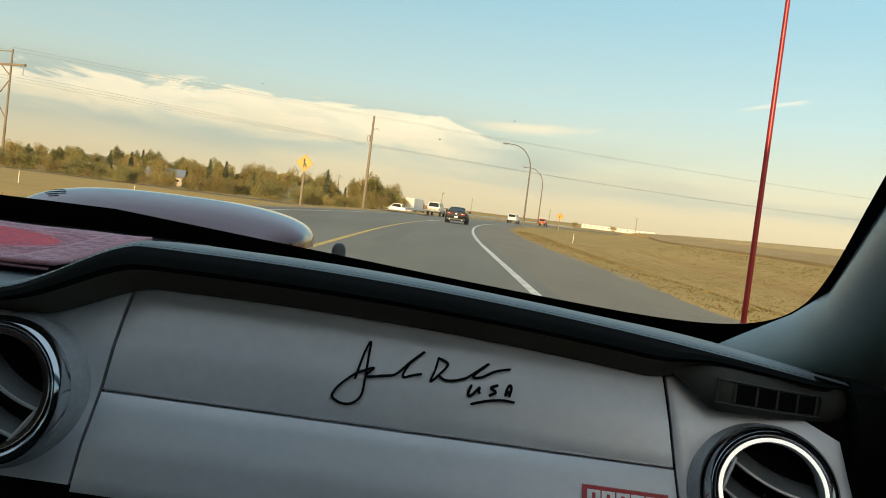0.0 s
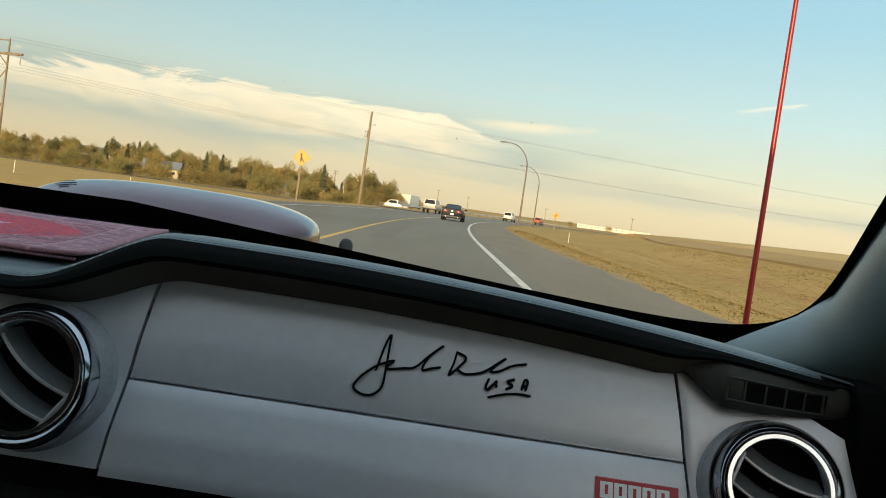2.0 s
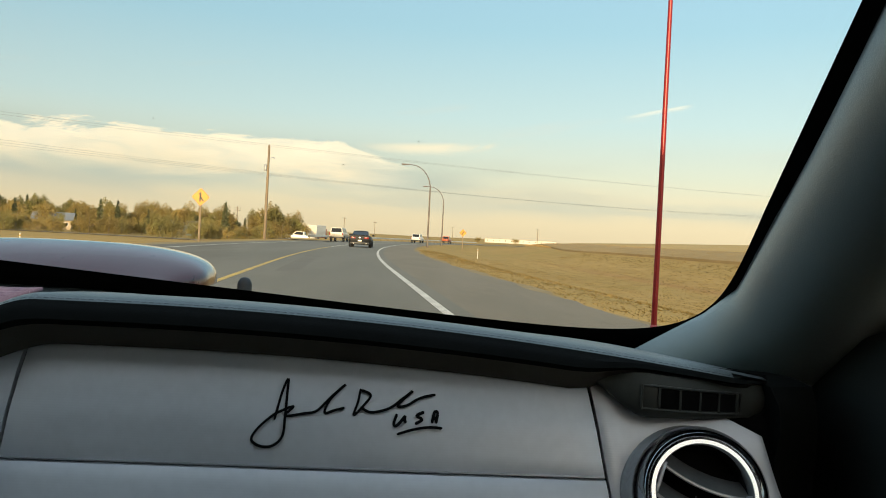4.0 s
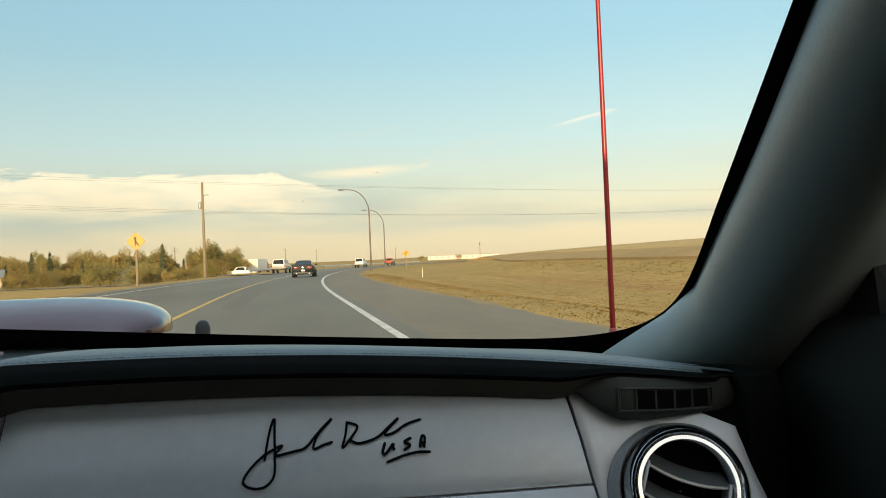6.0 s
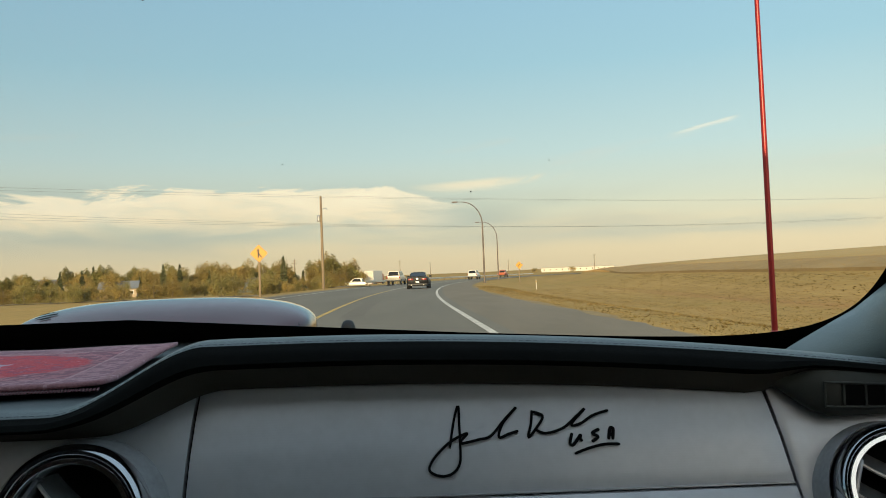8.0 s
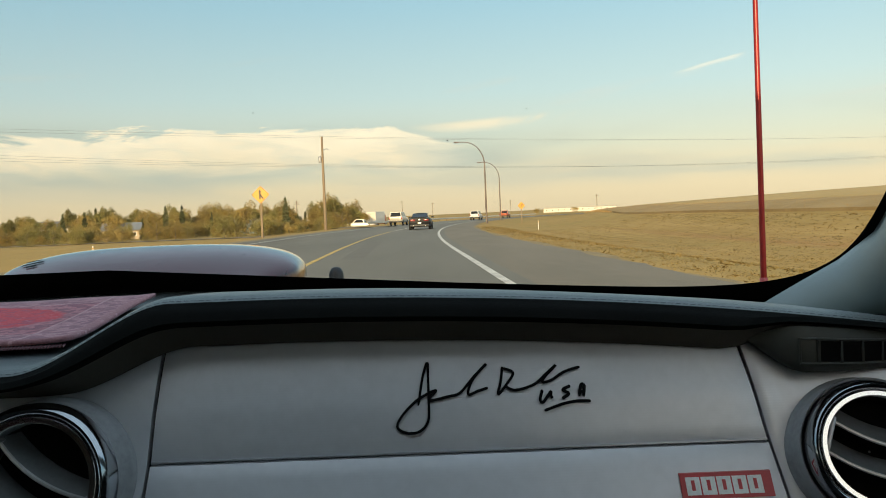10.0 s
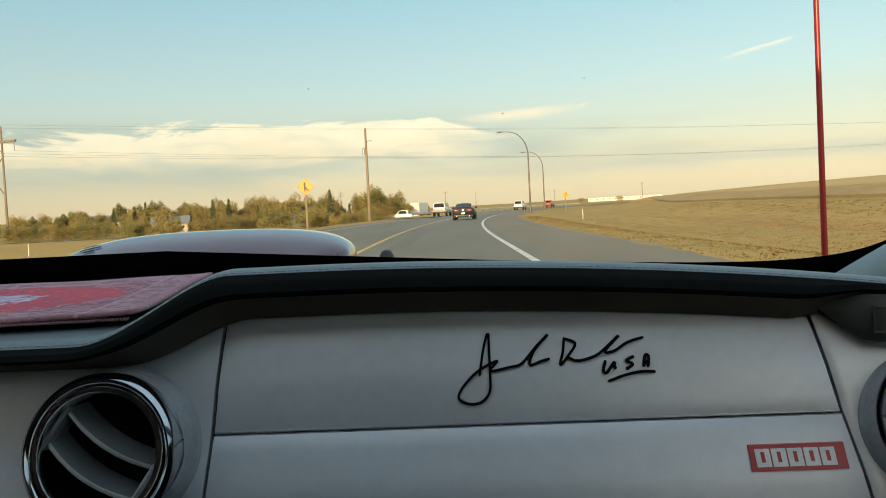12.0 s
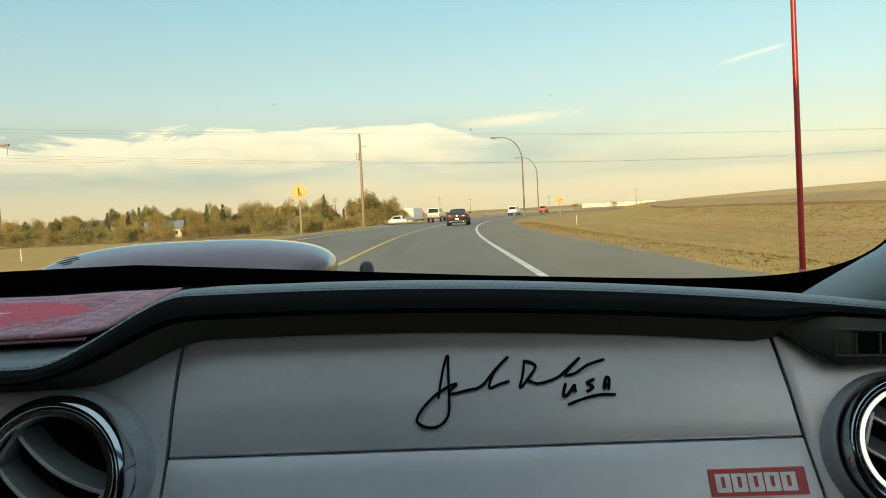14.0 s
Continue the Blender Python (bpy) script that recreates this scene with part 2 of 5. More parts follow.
M = dict(
    silver=ribbed_silver("ribbed_silver_trim", (0.62, 0.625, 0.655)),
    silver_plain=material("satin_silver", (0.44, 0.44, 0.46), 0.38, 0.6, scale=20),
    socket=material("grey_moulded_plastic", (0.36, 0.365, 0.375), 0.42, 0.2, scale=30, bump=0.05, bump_scale=900),
    # pad vinyl tones carry light: shaded front, bounce-lit underside, sky-lit top
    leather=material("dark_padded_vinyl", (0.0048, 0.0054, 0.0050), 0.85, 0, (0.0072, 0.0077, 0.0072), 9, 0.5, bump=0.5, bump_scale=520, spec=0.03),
    leather_low=material("bounce_toned_vinyl", (0.068, 0.063, 0.053), 0.6, 0, (0.080, 0.074, 0.063), 9, 0.5, bump=0.4, bump_scale=520, spec=0.05),
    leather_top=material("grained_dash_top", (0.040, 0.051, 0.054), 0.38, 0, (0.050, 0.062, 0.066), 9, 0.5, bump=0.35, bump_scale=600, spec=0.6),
    black=material("black_plastic", (0.012, 0.012, 0.013), 0.5, 0, (0.02, 0.02, 0.02), 12, 0.5, bump=0.15, bump_scale=800),
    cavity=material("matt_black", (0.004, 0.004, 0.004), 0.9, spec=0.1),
    black_chrome=material("black_chrome", (0.40, 0.41, 0.43), 0.11, 1.0, (0.36, 0.37, 0.39), 30),
    chrome=material("chrome", (0.80, 0.81, 0.82), 0.14, 1.0, (0.76, 0.77, 0.78), 3),
    vane=material("charcoal_vane", (0.14, 0.145, 0.145), 0.36, 0.1, scale=40),
    pod=material("dark_moulded_plastic", (0.040, 0.042, 0.037), 0.5, 0.0, (0.048, 0.050, 0.044), 30, 0.5, bump=0.1, bump_scale=900, spec=0.3),
    vane_edge=material("satin_vane_edge", (0.48, 0.48, 0.47), 0.35, 0.4, scale=40),
    trim=material("grained_pillar_trim", (0.058, 0.092, 0.092), 0.36, 0, (0.070, 0.106, 0.106), 7, 0.5, spec=0.9, ior=1.9, sheen=0.4, bump=0.35, bump_scale=600),
    door=material("dark_door_vinyl", (0.011, 0.014, 0.0135), 0.7, 0, (0.015, 0.018, 0.0175), 6, 0.5, bump=0.2, bump_scale=500, spec=0.25),
    carpet=material("black_carpet", (0.045, 0.045, 0.044), 0.95, 0, (0.035, 0.035, 0.034), 30, 0.5, bump=0.6, bump_scale=300, spec=0.1),
    rear_cloth=material("charcoal_cloth", (0.10, 0.10, 0.105), 0.9, 0, (0.08, 0.08, 0.084), 8, 0.5, bump=0.3, bump_scale=400),
    headliner=material("grey_cloth", (0.58, 0.565, 0.54), 0.9, 0, (0.52, 0.505, 0.48), 8, 0.5, bump=0.3, bump_scale=400),
    ink=material("black_marker", (0.003, 0.003, 0.004), 0.7, scale=200, spec=0.08),
    red_plate=material("red_enamel", (0.50, 0.028, 0.035), 0.35, scale=60),
    white_paint=material("white_print", (0.88, 0.86, 0.83), 0.5, scale=60),
    paint=material("deep_red_paint", (0.055, 0.0035, 0.012), 0.30, 0.0, (0.046, 0.0032, 0.010), 3, 0.5, coat=1.0, spec=0.2),
    anod=material("red_rod", (0.34, 0.020, 0.018), 0.35, 0.35, (0.28, 0.016, 0.015), 60),
    ring_metal=material("pink_plastic_bead", (0.50, 0.09, 0.10), 0.4, 0.0),
    glass=sheet_glass("windscreen_glass", (0.955, 0.975, 0.955), 0.6),
    side_glass=sheet_glass("tinted_side_glass", (0.92, 0.95, 0.94), 0.6),
    tint_glass=material("dark_car_glass", (0.010, 0.012, 0.014), 0.15, 0, spec=0.4),
    asphalt=material("worn_asphalt", (0.144, 0.126, 0.095), 0.85, 0, (0.178, 0.156, 0.119), 0.25, 0.6, bump=0.4, bump_scale=40, spots=(0.128, 0.108, 0.080), spot_scale=0.09, stretch=(1, 0.15, 1), spec=0.25),
    shoulder=material("weathered_shoulder_asphalt", (0.18, 0.148, 0.105), 0.9, 0, (0.215, 0.175, 0.125), 0.6, 0.6, bump=0.5, bump_scale=30, stretch=(1, 0.2, 1), spec=0.2),
    tar=material("dark_tar", (0.128, 0.108, 0.081), 0.8, 0, (0.150, 0.127, 0.095), 0.9, 0.6, bump=0.3, bump_scale=40, spec=0.3),
    gravel=material("sandy_gravel", (0.25, 0.185, 0.10), 0.95, 0, (0.31, 0.23, 0.125), 1.2, 0.6, bump=0.7, bump_scale=20, spec=0.1),
    line_white=material("worn_white_line", (0.66, 0.60, 0.50), 0.7, 0, (0.44, 0.39, 0.32), 1.4, 0.6),
    line_yellow=material("worn_yellow_line", (0.58, 0.36, 0.055), 0.7, 0, (0.40, 0.26, 0.06), 1.4, 0.6),
    ground=ground_material(),
    tuft=material("straw_blades", (0.40, 0.26, 0.095), 0.9, 0, (0.33, 0.225, 0.08), 0.25, 0.7, spec=0.1),
    blade=material("mown_blades", (0.25, 0.170, 0.064), 0.9, 0, (0.175, 0.128, 0.048), 0.25, 0.7, spec=0.1),
    bark=material("grey_bark", (0.13, 0.10, 0.075), 0.9, 0, (0.20, 0.16, 0.12), 4, 0.6, bump=0.5, bump_scale=20),
    leaf_gold=material("autumn_leaves", (0.30, 0.205, 0.065), 0.7, 0, (0.20, 0.155, 0.05), 0.8, 0.7, per_object=0.25, spec=0.2),
    leaf_green=material("dull_green_leaves", (0.15, 0.145, 0.05), 0.7, 0, (0.21, 0.17, 0.055), 0.8, 0.7, per_object=0.25, spec=0.2),
    needle=material("dark_needles", (0.075, 0.088, 0.042), 0.8, 0, (0.080, 0.082, 0.036), 1.0, 0.7, per_object=0.2, spec=0.2),
    steel=material("weathered_steel_pole", (0.16, 0.125, 0.10), 0.5, 0.4, (0.11, 0.085, 0.07), 2, 0.6),
    timber=material("weathered_pole_timber", (0.25, 0.185, 0.115), 0.85, 0, (0.17, 0.125, 0.08), 2, 0.6, bump=0.5, bump_scale=30, stretch=(1, 1, 0.1)),
    sign_yellow=material("sign_yellow", (0.58, 0.27, 0.012), 0.5, 0, (0.52, 0.24, 0.012), 3, 0.3),
    sign_black=material("sign_black", (0.015, 0.014, 0.012), 0.5),
    car_black=material("black_car_paint", (0.004, 0.0045, 0.006), 0.5, 0.0, coat=0.08, spec=0.2),
    car_silver=material("pale_gold_car_paint", (0.55, 0.52, 0.46), 0.35, 0.4, coat=0.6),
    car_white=material("white_car_paint", (0.70, 0.70, 0.68), 0.4, 0, coat=0.5),
    car_red=material("orange_red_truck_paint", (0.42, 0.09, 0.03), 0.45, 0, coat=0.4),
    tyre=material("tyre_rubber", (0.02, 0.02, 0.02), 0.85),
    tail=material("red_tail_lens", (0.25, 0.012, 0.012), 0.25, coat=0.5),
    wall_white=material("off_white_siding", (0.62, 0.58, 0.50), 0.8, 0, (0.54, 0.50, 0.43), 1.0, 0.5),
    wall_tan=material("tan_siding", (0.42, 0.33, 0.22), 0.8, 0, (0.36, 0.28, 0.19), 1.0, 0.5),
    wall_orange=material("faded_orange_sheeting", (0.55, 0.22, 0.07), 0.8, 0, (0.46, 0.19, 0.07), 1.0, 0.5),
    roof_grey=material("grey_shingle", (0.19, 0.20, 0.21), 0.85, 0, (0.14, 0.15, 0.16), 1.0, 0.6),
    stubble=material("stubble_field", (0.47, 0.315, 0.132), 0.95, 0, (0.41, 0.275, 0.11), 0.03, 0.6, stretch=(0.4, 1, 1), bump=0.3, bump_scale=3, spec=0.1),
    scrub=material("brown_scrub", (0.36, 0.245, 0.11), 0.95, 0, (0.29, 0.195, 0.085), 0.3, 0.6, spec=0.1),
    wire=material("dull_wire", (0.16, 0.15, 0.13), 0.6),
)


def rug_material():
    """Woven red rug: dark border bands, pale blue medallion, small figures, nap."""
    mat = bpy.data.materials.new("woven_red_rug")
    mat.use_nodes = True
    w = Net(mat.node_tree)
    b = mat.node_tree.nodes["Principled BSDF"]
    pos = w.n("ShaderNodeTexCoord").outputs["Object"]
    s = w.n("ShaderNodeSeparateXYZ", {0: pos}).outputs
    u, v = w.m("ABSOLUTE", w.m("DIVIDE", s[0], 0.165)), w.m("ABSOLUTE", w.m("DIVIDE", s[1], 0.14))
    fig = w.n("ShaderNodeTexVoronoi", {"Vector": pos, "Scale": 130.0}).outputs["Color"]
    f = w.n("ShaderNodeSeparateColor", {0: fig}).outputs[0]
    fine = w.noise(pos, 420.0, 3.0)
    field = w.mix(w.step(f, 0.60, 0.8), (0.36, 0.026, 0.040), (0.24, 0.030, 0.060))
    spandrel = w.mix(w.step(f, 0.45, 0.6), (0.15, 0.045, 0.070), (0.27, 0.10, 0.12))
    border = w.mix(w.step(f, 0.38, 0.66), (0.17, 0.070, 0.095), (0.27, 0.13, 0.15))
    oval = w.m("SQRT", w.m("ADD", w.m("POWER", w.m("DIVIDE", s[0], 0.113), 2.0), w.m("POWER", w.m("DIVIDE", s[1], 0.088), 2.0)))
    col = w.mix(w.step(w.m("MULTIPLY_ADD", f, 0.06, oval), 0.99, 1.05), field, spandrel)
    rim = w.m("MAXIMUM", w.step(u, 0.74, 0.76), w.step(v, 0.66, 0.69))
    col = w.mix(rim, col, border)
    hem = w.m("MAXIMUM", w.step(u, 0.925, 0.935), w.step(v, 0.90, 0.912))
    col = w.mix(hem, col, (0.24, 0.115, 0.13))
    ring = w.m("SQRT", w.m("ADD", w.m("POWER", w.m("DIVIDE", s[0], 0.048), 2.0), w.m("POWER", w.m("DIVIDE", s[1], 0.036), 2.0)))
    star = w.m("SUBTRACT", 1.0, w.step(w.m("ADD", ring, w.m("MULTIPLY", f, 0.5)), 0.85, 1.1))
    col = w.mix(star, col, w.mix(f, (0.36, 0.32, 0.38), (0.22, 0.13, 0.22)))
    lines = w.m("MULTIPLY", w.step(w.m("ABSOLUTE", w.m("SUBTRACT", u, 0.75)), 0.012, 0.004), 1.0)
    lines = w.m("MAXIMUM", lines, w.step(w.m("ABSOLUTE", w.m("SUBTRACT", v, 0.68)), 0.016, 0.006))
    col = w.mix(w.m("MULTIPLY", lines, 0.4), col, (0.44, 0.28, 0.28))
    specks = w.step(w.noise(pos, 150.0, 2.0), 0.62, 0.70)
    col = w.mix(w.m("MULTIPLY", specks, 0.35), col, (0.48, 0.30, 0.34))
    col = w.mix(1.0, col, w.ramp(fine, [(0.3, (1.0, 1.0, 1.0)), (0.7, (1.6, 1.6, 1.6))]), "MULTIPLY")
    mat.node_tree.links.new(col, b.inputs["Base Color"])
    b.inputs["Roughness"].default_value = 0.95
    b.inputs["Sheen Weight"].default_value, b.inputs["Sheen Roughness"].default_value = 0.08, 0.5
    bp = w.n("ShaderNodeBump", {"Strength": 0.6, "Distance": 0.0015, "Height": fine})
    mat.node_tree.links.new(bp.outputs[0], b.inputs["Normal"])
    return mat


M["rug"] = rug_material()


# ---- mesh helpers ----
def part(name, bm, mat, parent=None, label="", smooth=False):
    """Links a bmesh as one mesh object, under a thing or a part."""
    me = bpy.data.meshes.new(name)
    bmesh.ops.recalc_face_normals(bm, faces=bm.faces)
    bm.to_mesh(me)
    bm.free()
    me.materials.append(mat)
    if smooth:
        me.polygons.foreach_set("use_smooth", [True] * len(me.polygons))
        me.set_sharp_from_angle(angle=radians(42))
    ob = new(name, me)
    ob.parent = parent
    if label:
        ob["label"] = label
    return ob


def thing(name, label, category, at=(0, 0, 0), group="", kind="", rz=0.0, rx=0.0):
    ob = tagged(new(name), label, category, group, kind)
    ob.matrix_basis = pose(*at, rx, 0, rz)
    return ob


def box(bm, x0, x1, y0, y1, z0, z1, bevel=0.0, m=None):
    v = [bm.verts.new((x, y, z)) for z in (z0, z1) for y in (y0, y1) for x in (x0, x1)]
    fs = [bm.faces.new([v[i] for i in q]) for q in ((0, 2, 3, 1), (4, 5, 7, 6), (0, 1, 5, 4), (2, 6, 7, 3), (0, 4, 6, 2), (1, 3, 7, 5))]
    if bevel:
        r = bmesh.ops.bevel(bm, geom=list({e for f in fs for e in f.edges}), offset=bevel, segments=2, affect="EDGES", profile=0.5)
        v = list({q for q in v if q.is_valid} | set(r["verts"]))
    if m is not None:
        bmesh.ops.transform(bm, matrix=m, verts=v)
    return bm


def loft(bm, rings, closed=True, caps=True):
    """Skins rows of points; closed: each row is a loop."""
    rows = [[bm.verts.new(p) for p in ring] for ring in rings]
    n = len(rows[0])
    for a, b in zip(rows, rows[1:]):
        for i in range(n if closed else n - 1):
            j = (i + 1) % n
            bm.faces.new((a[i], a[j], b[j], b[i]))
    if caps and closed:
        bm.faces.new(rows[0])
        bm.faces.new(rows[-1][::-1])
    return bm


def tube(bm, pts, radii, sides=8):
    """A round bar along a line of points."""
    pts = [Vector(p) for p in pts]
    radii = radii if isinstance(radii, (list, tuple)) else [radii] * len(pts)
    rings = []
    for i, p in enumerate(pts):
        d = (pts[min(i + 1, len(pts) - 1)] - pts[max(i - 1, 0)]).normalized()
        a = d.orthogonal().normalized() if abs(d.z) > 0.9 else d.cross(Vector((0, 0, 1))).normalized()
        if abs(d.z) > 0.9:
            a = (Vector((1, 0, 0)) - d * d.x).normalized()
        b = d.cross(a)
        rings.append([p + (a * math.cos(k * math.tau / sides) + b * math.sin(k * math.tau / sides)) * radii[i] for k in range(sides)])
    return loft(bm, rings)


def lathe(bm, profile, m, sides=40, shut=True):
    """Turns rows of (radius, height) about the z axis of m."""
    rings = [[m @ Vector((r * math.cos(k * math.tau / sides), r * math.sin(k * math.tau / sides), h)) for k in range(sides)] for r, h in profile]
    return loft(bm, rings, True, shut)


def smoothstep(x, a, b):
    t = min(max((x - a) / (b - a), 0.0), 1.0)
    return t * t * (3 - 2 * t)


def B():
    return bmesh.new()


# ---- ground and road ----
def lane_x(y):
    """The middle of the car's own lane: straight, then bending to the right."""
    bend = min(max(y - 25.0, 0.0), 330.0)
    return -0.40 - 0.048 * y + bend * bend / (2 * 650.0) + max(y - 355.0, 0.0) * 330.0 / 650.0


def rise(y):
    """The long upgrade ahead of the car, about one in eighty."""
    return 0.0120 * max(y - 4.0, 0.0)


def height(x, y):
    """The lie of the land: a road rising slowly ahead, a shallow ditch, a field rising on the right, low hills far off."""
    o = x - lane_x(y) if y > -400 else x - 17
    z = -0.035 + rise(y)
    if o > 5.6:
        z -= 0.55 * smoothstep(o, 5.6, 10) * (1 - smoothstep(o, 12, 20))
        z += 1.0 * smoothstep(o, 16, 24) + 2.9 * (1 - math.exp(-max(o - 24, 0) / 55.0)) * smoothstep(y, -200, 100)
    if o < -12:
        z -= 0.9 * smoothstep(-o, 12, 22)
        z += 0.9 * smoothstep(-o, 60, 140)
    r = math.hypot(x, y)
    if r > 30:
        k = smoothstep(r, 30, 160)
        z += k * 0.5 * (noise.noise(Vector((x * 0.012, y * 0.012, 0.3))) * (1 - smoothstep(12 - abs(o), 0, 5)) if abs(o) > 12 else 0.0)
    if r > 600:
        a = math.atan2(x, y)
        ridge = 0.55 + 0.6 * noise.noise(Vector((a * 3.1, 0.4, 0.0))) + 0.25 * noise.noise(Vector((a * 11, 2.0, 0.0)))
        z += smoothstep(r, 600, 3200) * (26 * max(ridge, 0.15)) * (1.25 - 0.7 * smoothstep(a, -0.5, 0.1))
    return z


def build_ground():
    bm = B()
    radii, r = [0.0], 1.5
    while r < 4600:
        radii.append(r)
        r *= 1.055
    n = 300
    rings = [[bm.verts.new((q * math.sin(a), q * math.cos(a), height(q * math.sin(a), q * math.cos(a))))
              for a in (k * math.tau / n for k in range(n))] for q in radii[1:]]
    hub = bm.verts.new((0, 0, height(0, 0)))
    for i in range(n):
        bm.faces.new((hub, rings[0][i], rings[0][(i + 1) % n]))
        for a, b in zip(rings, rings[1:]):
            bm.faces.new((a[i], b[i], b[(i + 1) % n], a[(i + 1) % n]))
    tagged(part("ground", bm, M["ground"], smooth=True), "dry straw-coloured prairie grass rolling to low hills", "ground", kind="structure")


def ribbon(name, mat, o0, o1, z, y0=-260.0, y1=620.0, dashes=None, parent=None, wobble=0.0):
    """A strip along the road between two offsets from the lane's middle."""
    bm = B()
    y, step = y0, 4.0
    prev = None
    while y <= y1:
        w0 = wobble * noise.noise(Vector((y * 0.21, o0, 0))) + wobble * 0.6 * noise.noise(Vector((y * 0.9, o0, 3)))
        c = [bm.verts.new((lane_x(y) + o, y, z + rise(y))) for o in ((o0 + (w0 if o0 < -3 else 0)), (o1 + (w0 if o1 > 3 else 0)))]
        if prev and (not dashes or (y % dashes[1]) < dashes[0]):
            bm.faces.new((prev[0], prev[1], c[1], c[0]))
        prev = c
        y += step if y > 60 or y < 0 else 1.0
    lone = [v for v in bm.verts if not v.link_faces]
    bmesh.ops.delete(bm, geom=lone, context="VERTS")
    return part(name, bm, mat, parent)


build_ground()
road = tagged(ribbon("road", M["asphalt"], -9.4, 2.2, 0.0), "worn grey-brown asphalt road bending to the right", "road", kind="structure")
tagged(ribbon("pavement", M["shoulder"], 2.2, 4.6, -0.004, wobble=0.25), "wide paved shoulder of weathered asphalt", "road shoulder", kind="structure")
tagged(ribbon("ground_verge", M["gravel"], 4.4, 4.85, -0.016, wobble=0.35), "sandy gravel edge beside the paved shoulder", "gravel verge", kind="structure")
tagged(ribbon("ground_median", M["gravel"], -10.6, -9.3, -0.016, wobble=0.5), "sandy gravel edge of the road", "gravel verge", kind="structure")
ribbon("edge_line", M["line_white"], 1.78, 1.92, 0.006, parent=road).data.name = "edge_line"
ribbon("centre_line", M["line_yellow"], -2.06, -1.92, 0.006, y1=66, parent=road)
ribbon("lane_line", M["line_white"], -2.06, -1.92, 0.006, y0=66, parent=road)
ribbon("tar_patch", M["tar"], -1.35, -0.75, 0.004, y0=21, y1=37, parent=road)
ribbon("far_edge_line", M["line_white"], -7.9, -7.75, 0.006, parent=road)


def side_road():
    """A narrow road that joins from the left."""
    bm = B()
    rows = []
    for k in range(31):
        q = k / 30
        x, y = -120 + 113.5 * q, 124 - 14 * q * q
        rows.append([(x, y - 2.6 - 3.0 * smoothstep(q, 0.88, 1.0), height(x, y - 2.6) + 0.06), (x, y, height(x, y) + 0.09), (x, y + 2.6 + 3.0 * smoothstep(q, 0.88, 1.0), height(x, y + 2.6) + 0.06)])
    loft(bm, rows, False)
    tagged(part("road_side", bm, M["shoulder"], None, "", True), "pale worn side road joining the main road", "road", kind="structure")


side_road()


# ---- the car's cabin ----
CAR_X = -0.40


def face_y(z):
    """Depth of the dash face at a height: leaning back above the seam, coming forward below it."""
    return float(np.interp(z, [0.30, 0.70, 0.735, 0.765, 0.80, 0.83, 0.855, 0.90], [0.06, -0.03, -0.028, -0.019, 0.0, 0.009, 0.021, 0.048]))


def groove_left(z):
    return -0.210 + 0.05 * (z - 0.80)


def groove_right(z):
    return 0.210 - 0.15 * (z - 0.80)


def pad_top(x):
    """Height of the padded brow's stitched edge: a low centre, a step up, then a slow fall to the side."""
    high = 0.911 - 0.165 * (x + 0.15) ** 2 * (1 if x > -0.15 else 0)
    s = smoothstep(x, -0.295, -0.198)
    return 0.870 + (high - 0.870) * s


def pad_low(x):
    high = 0.878 - 0.165 * (x + 0.13) ** 2 * (1 if x > -0.13 else 0)
    s = smoothstep(x, -0.268, -0.182)
    low = 0.852 + (high - 0.852) * s
    return low + (0.8715 - 0.10 * (x - 0.24) - low) * smoothstep(x, 0.185, 0.235)


def pad_front(x):
    """How far the brow's edge lies ahead of the seam."""
    return 0.005 + 0.035 * smoothstep(x, -0.30, -0.20)


def glass_base(x):
    """Plan of the windscreen's foot, bowed back towards the sides."""
    return 0.50 - 0.40 * (x - CAR_X) ** 2


def glass_point(s, v):
    """A point of the windscreen: s from -1 to 1 across, v from 0 at the foot to 1 at the roof."""
    half = 0.812 - 0.13 * v
    x = CAR_X + half * s
    y = 0.50 - 0.26 * s * s - 0.80 * v + 0.06 * v * s * s
    z = 0.875 - 0.012 * s * s + 0.44 * v + 0.03 * math.sin(math.pi * v)
    return Vector((x, y, z))


dash = thing("dashboard", "black padded car dashboard with ribbed silver trim and round vents", "dashboard", kind="")


def face_patch(name, mat, left, right, low, high, parent, label="", nx=40, nz=12, proud=0.0):
    """A piece of the dash's face with rolled edges and real thickness."""
    bm = B()
    rings = []
    for j in range(-1, nz + 2):
        row = []
        for i in range(-1, nx + 2):
            u, v = min(max(i, 0), nx) / nx, min(max(j, 0), nz) / nz
            zg = low(0) + (high(0) - low(0)) * v
            x = left(zg) + (right(zg) - left(zg)) * u
            z = low(x) + (high(x) - low(x)) * v
            edge = (i < 0) or (i > nx) or (j < 0) or (j > nz)
            near = i in (0, nx) or j in (0, nz)
            y = face_y(z) - proud + (0.012 if edge else 0.0012 if near else 0.0)
            row.append((x, y, z))
        rings.append(row)
    loft(bm, rings, False)
    return part(name, bm, mat, parent, label, True)


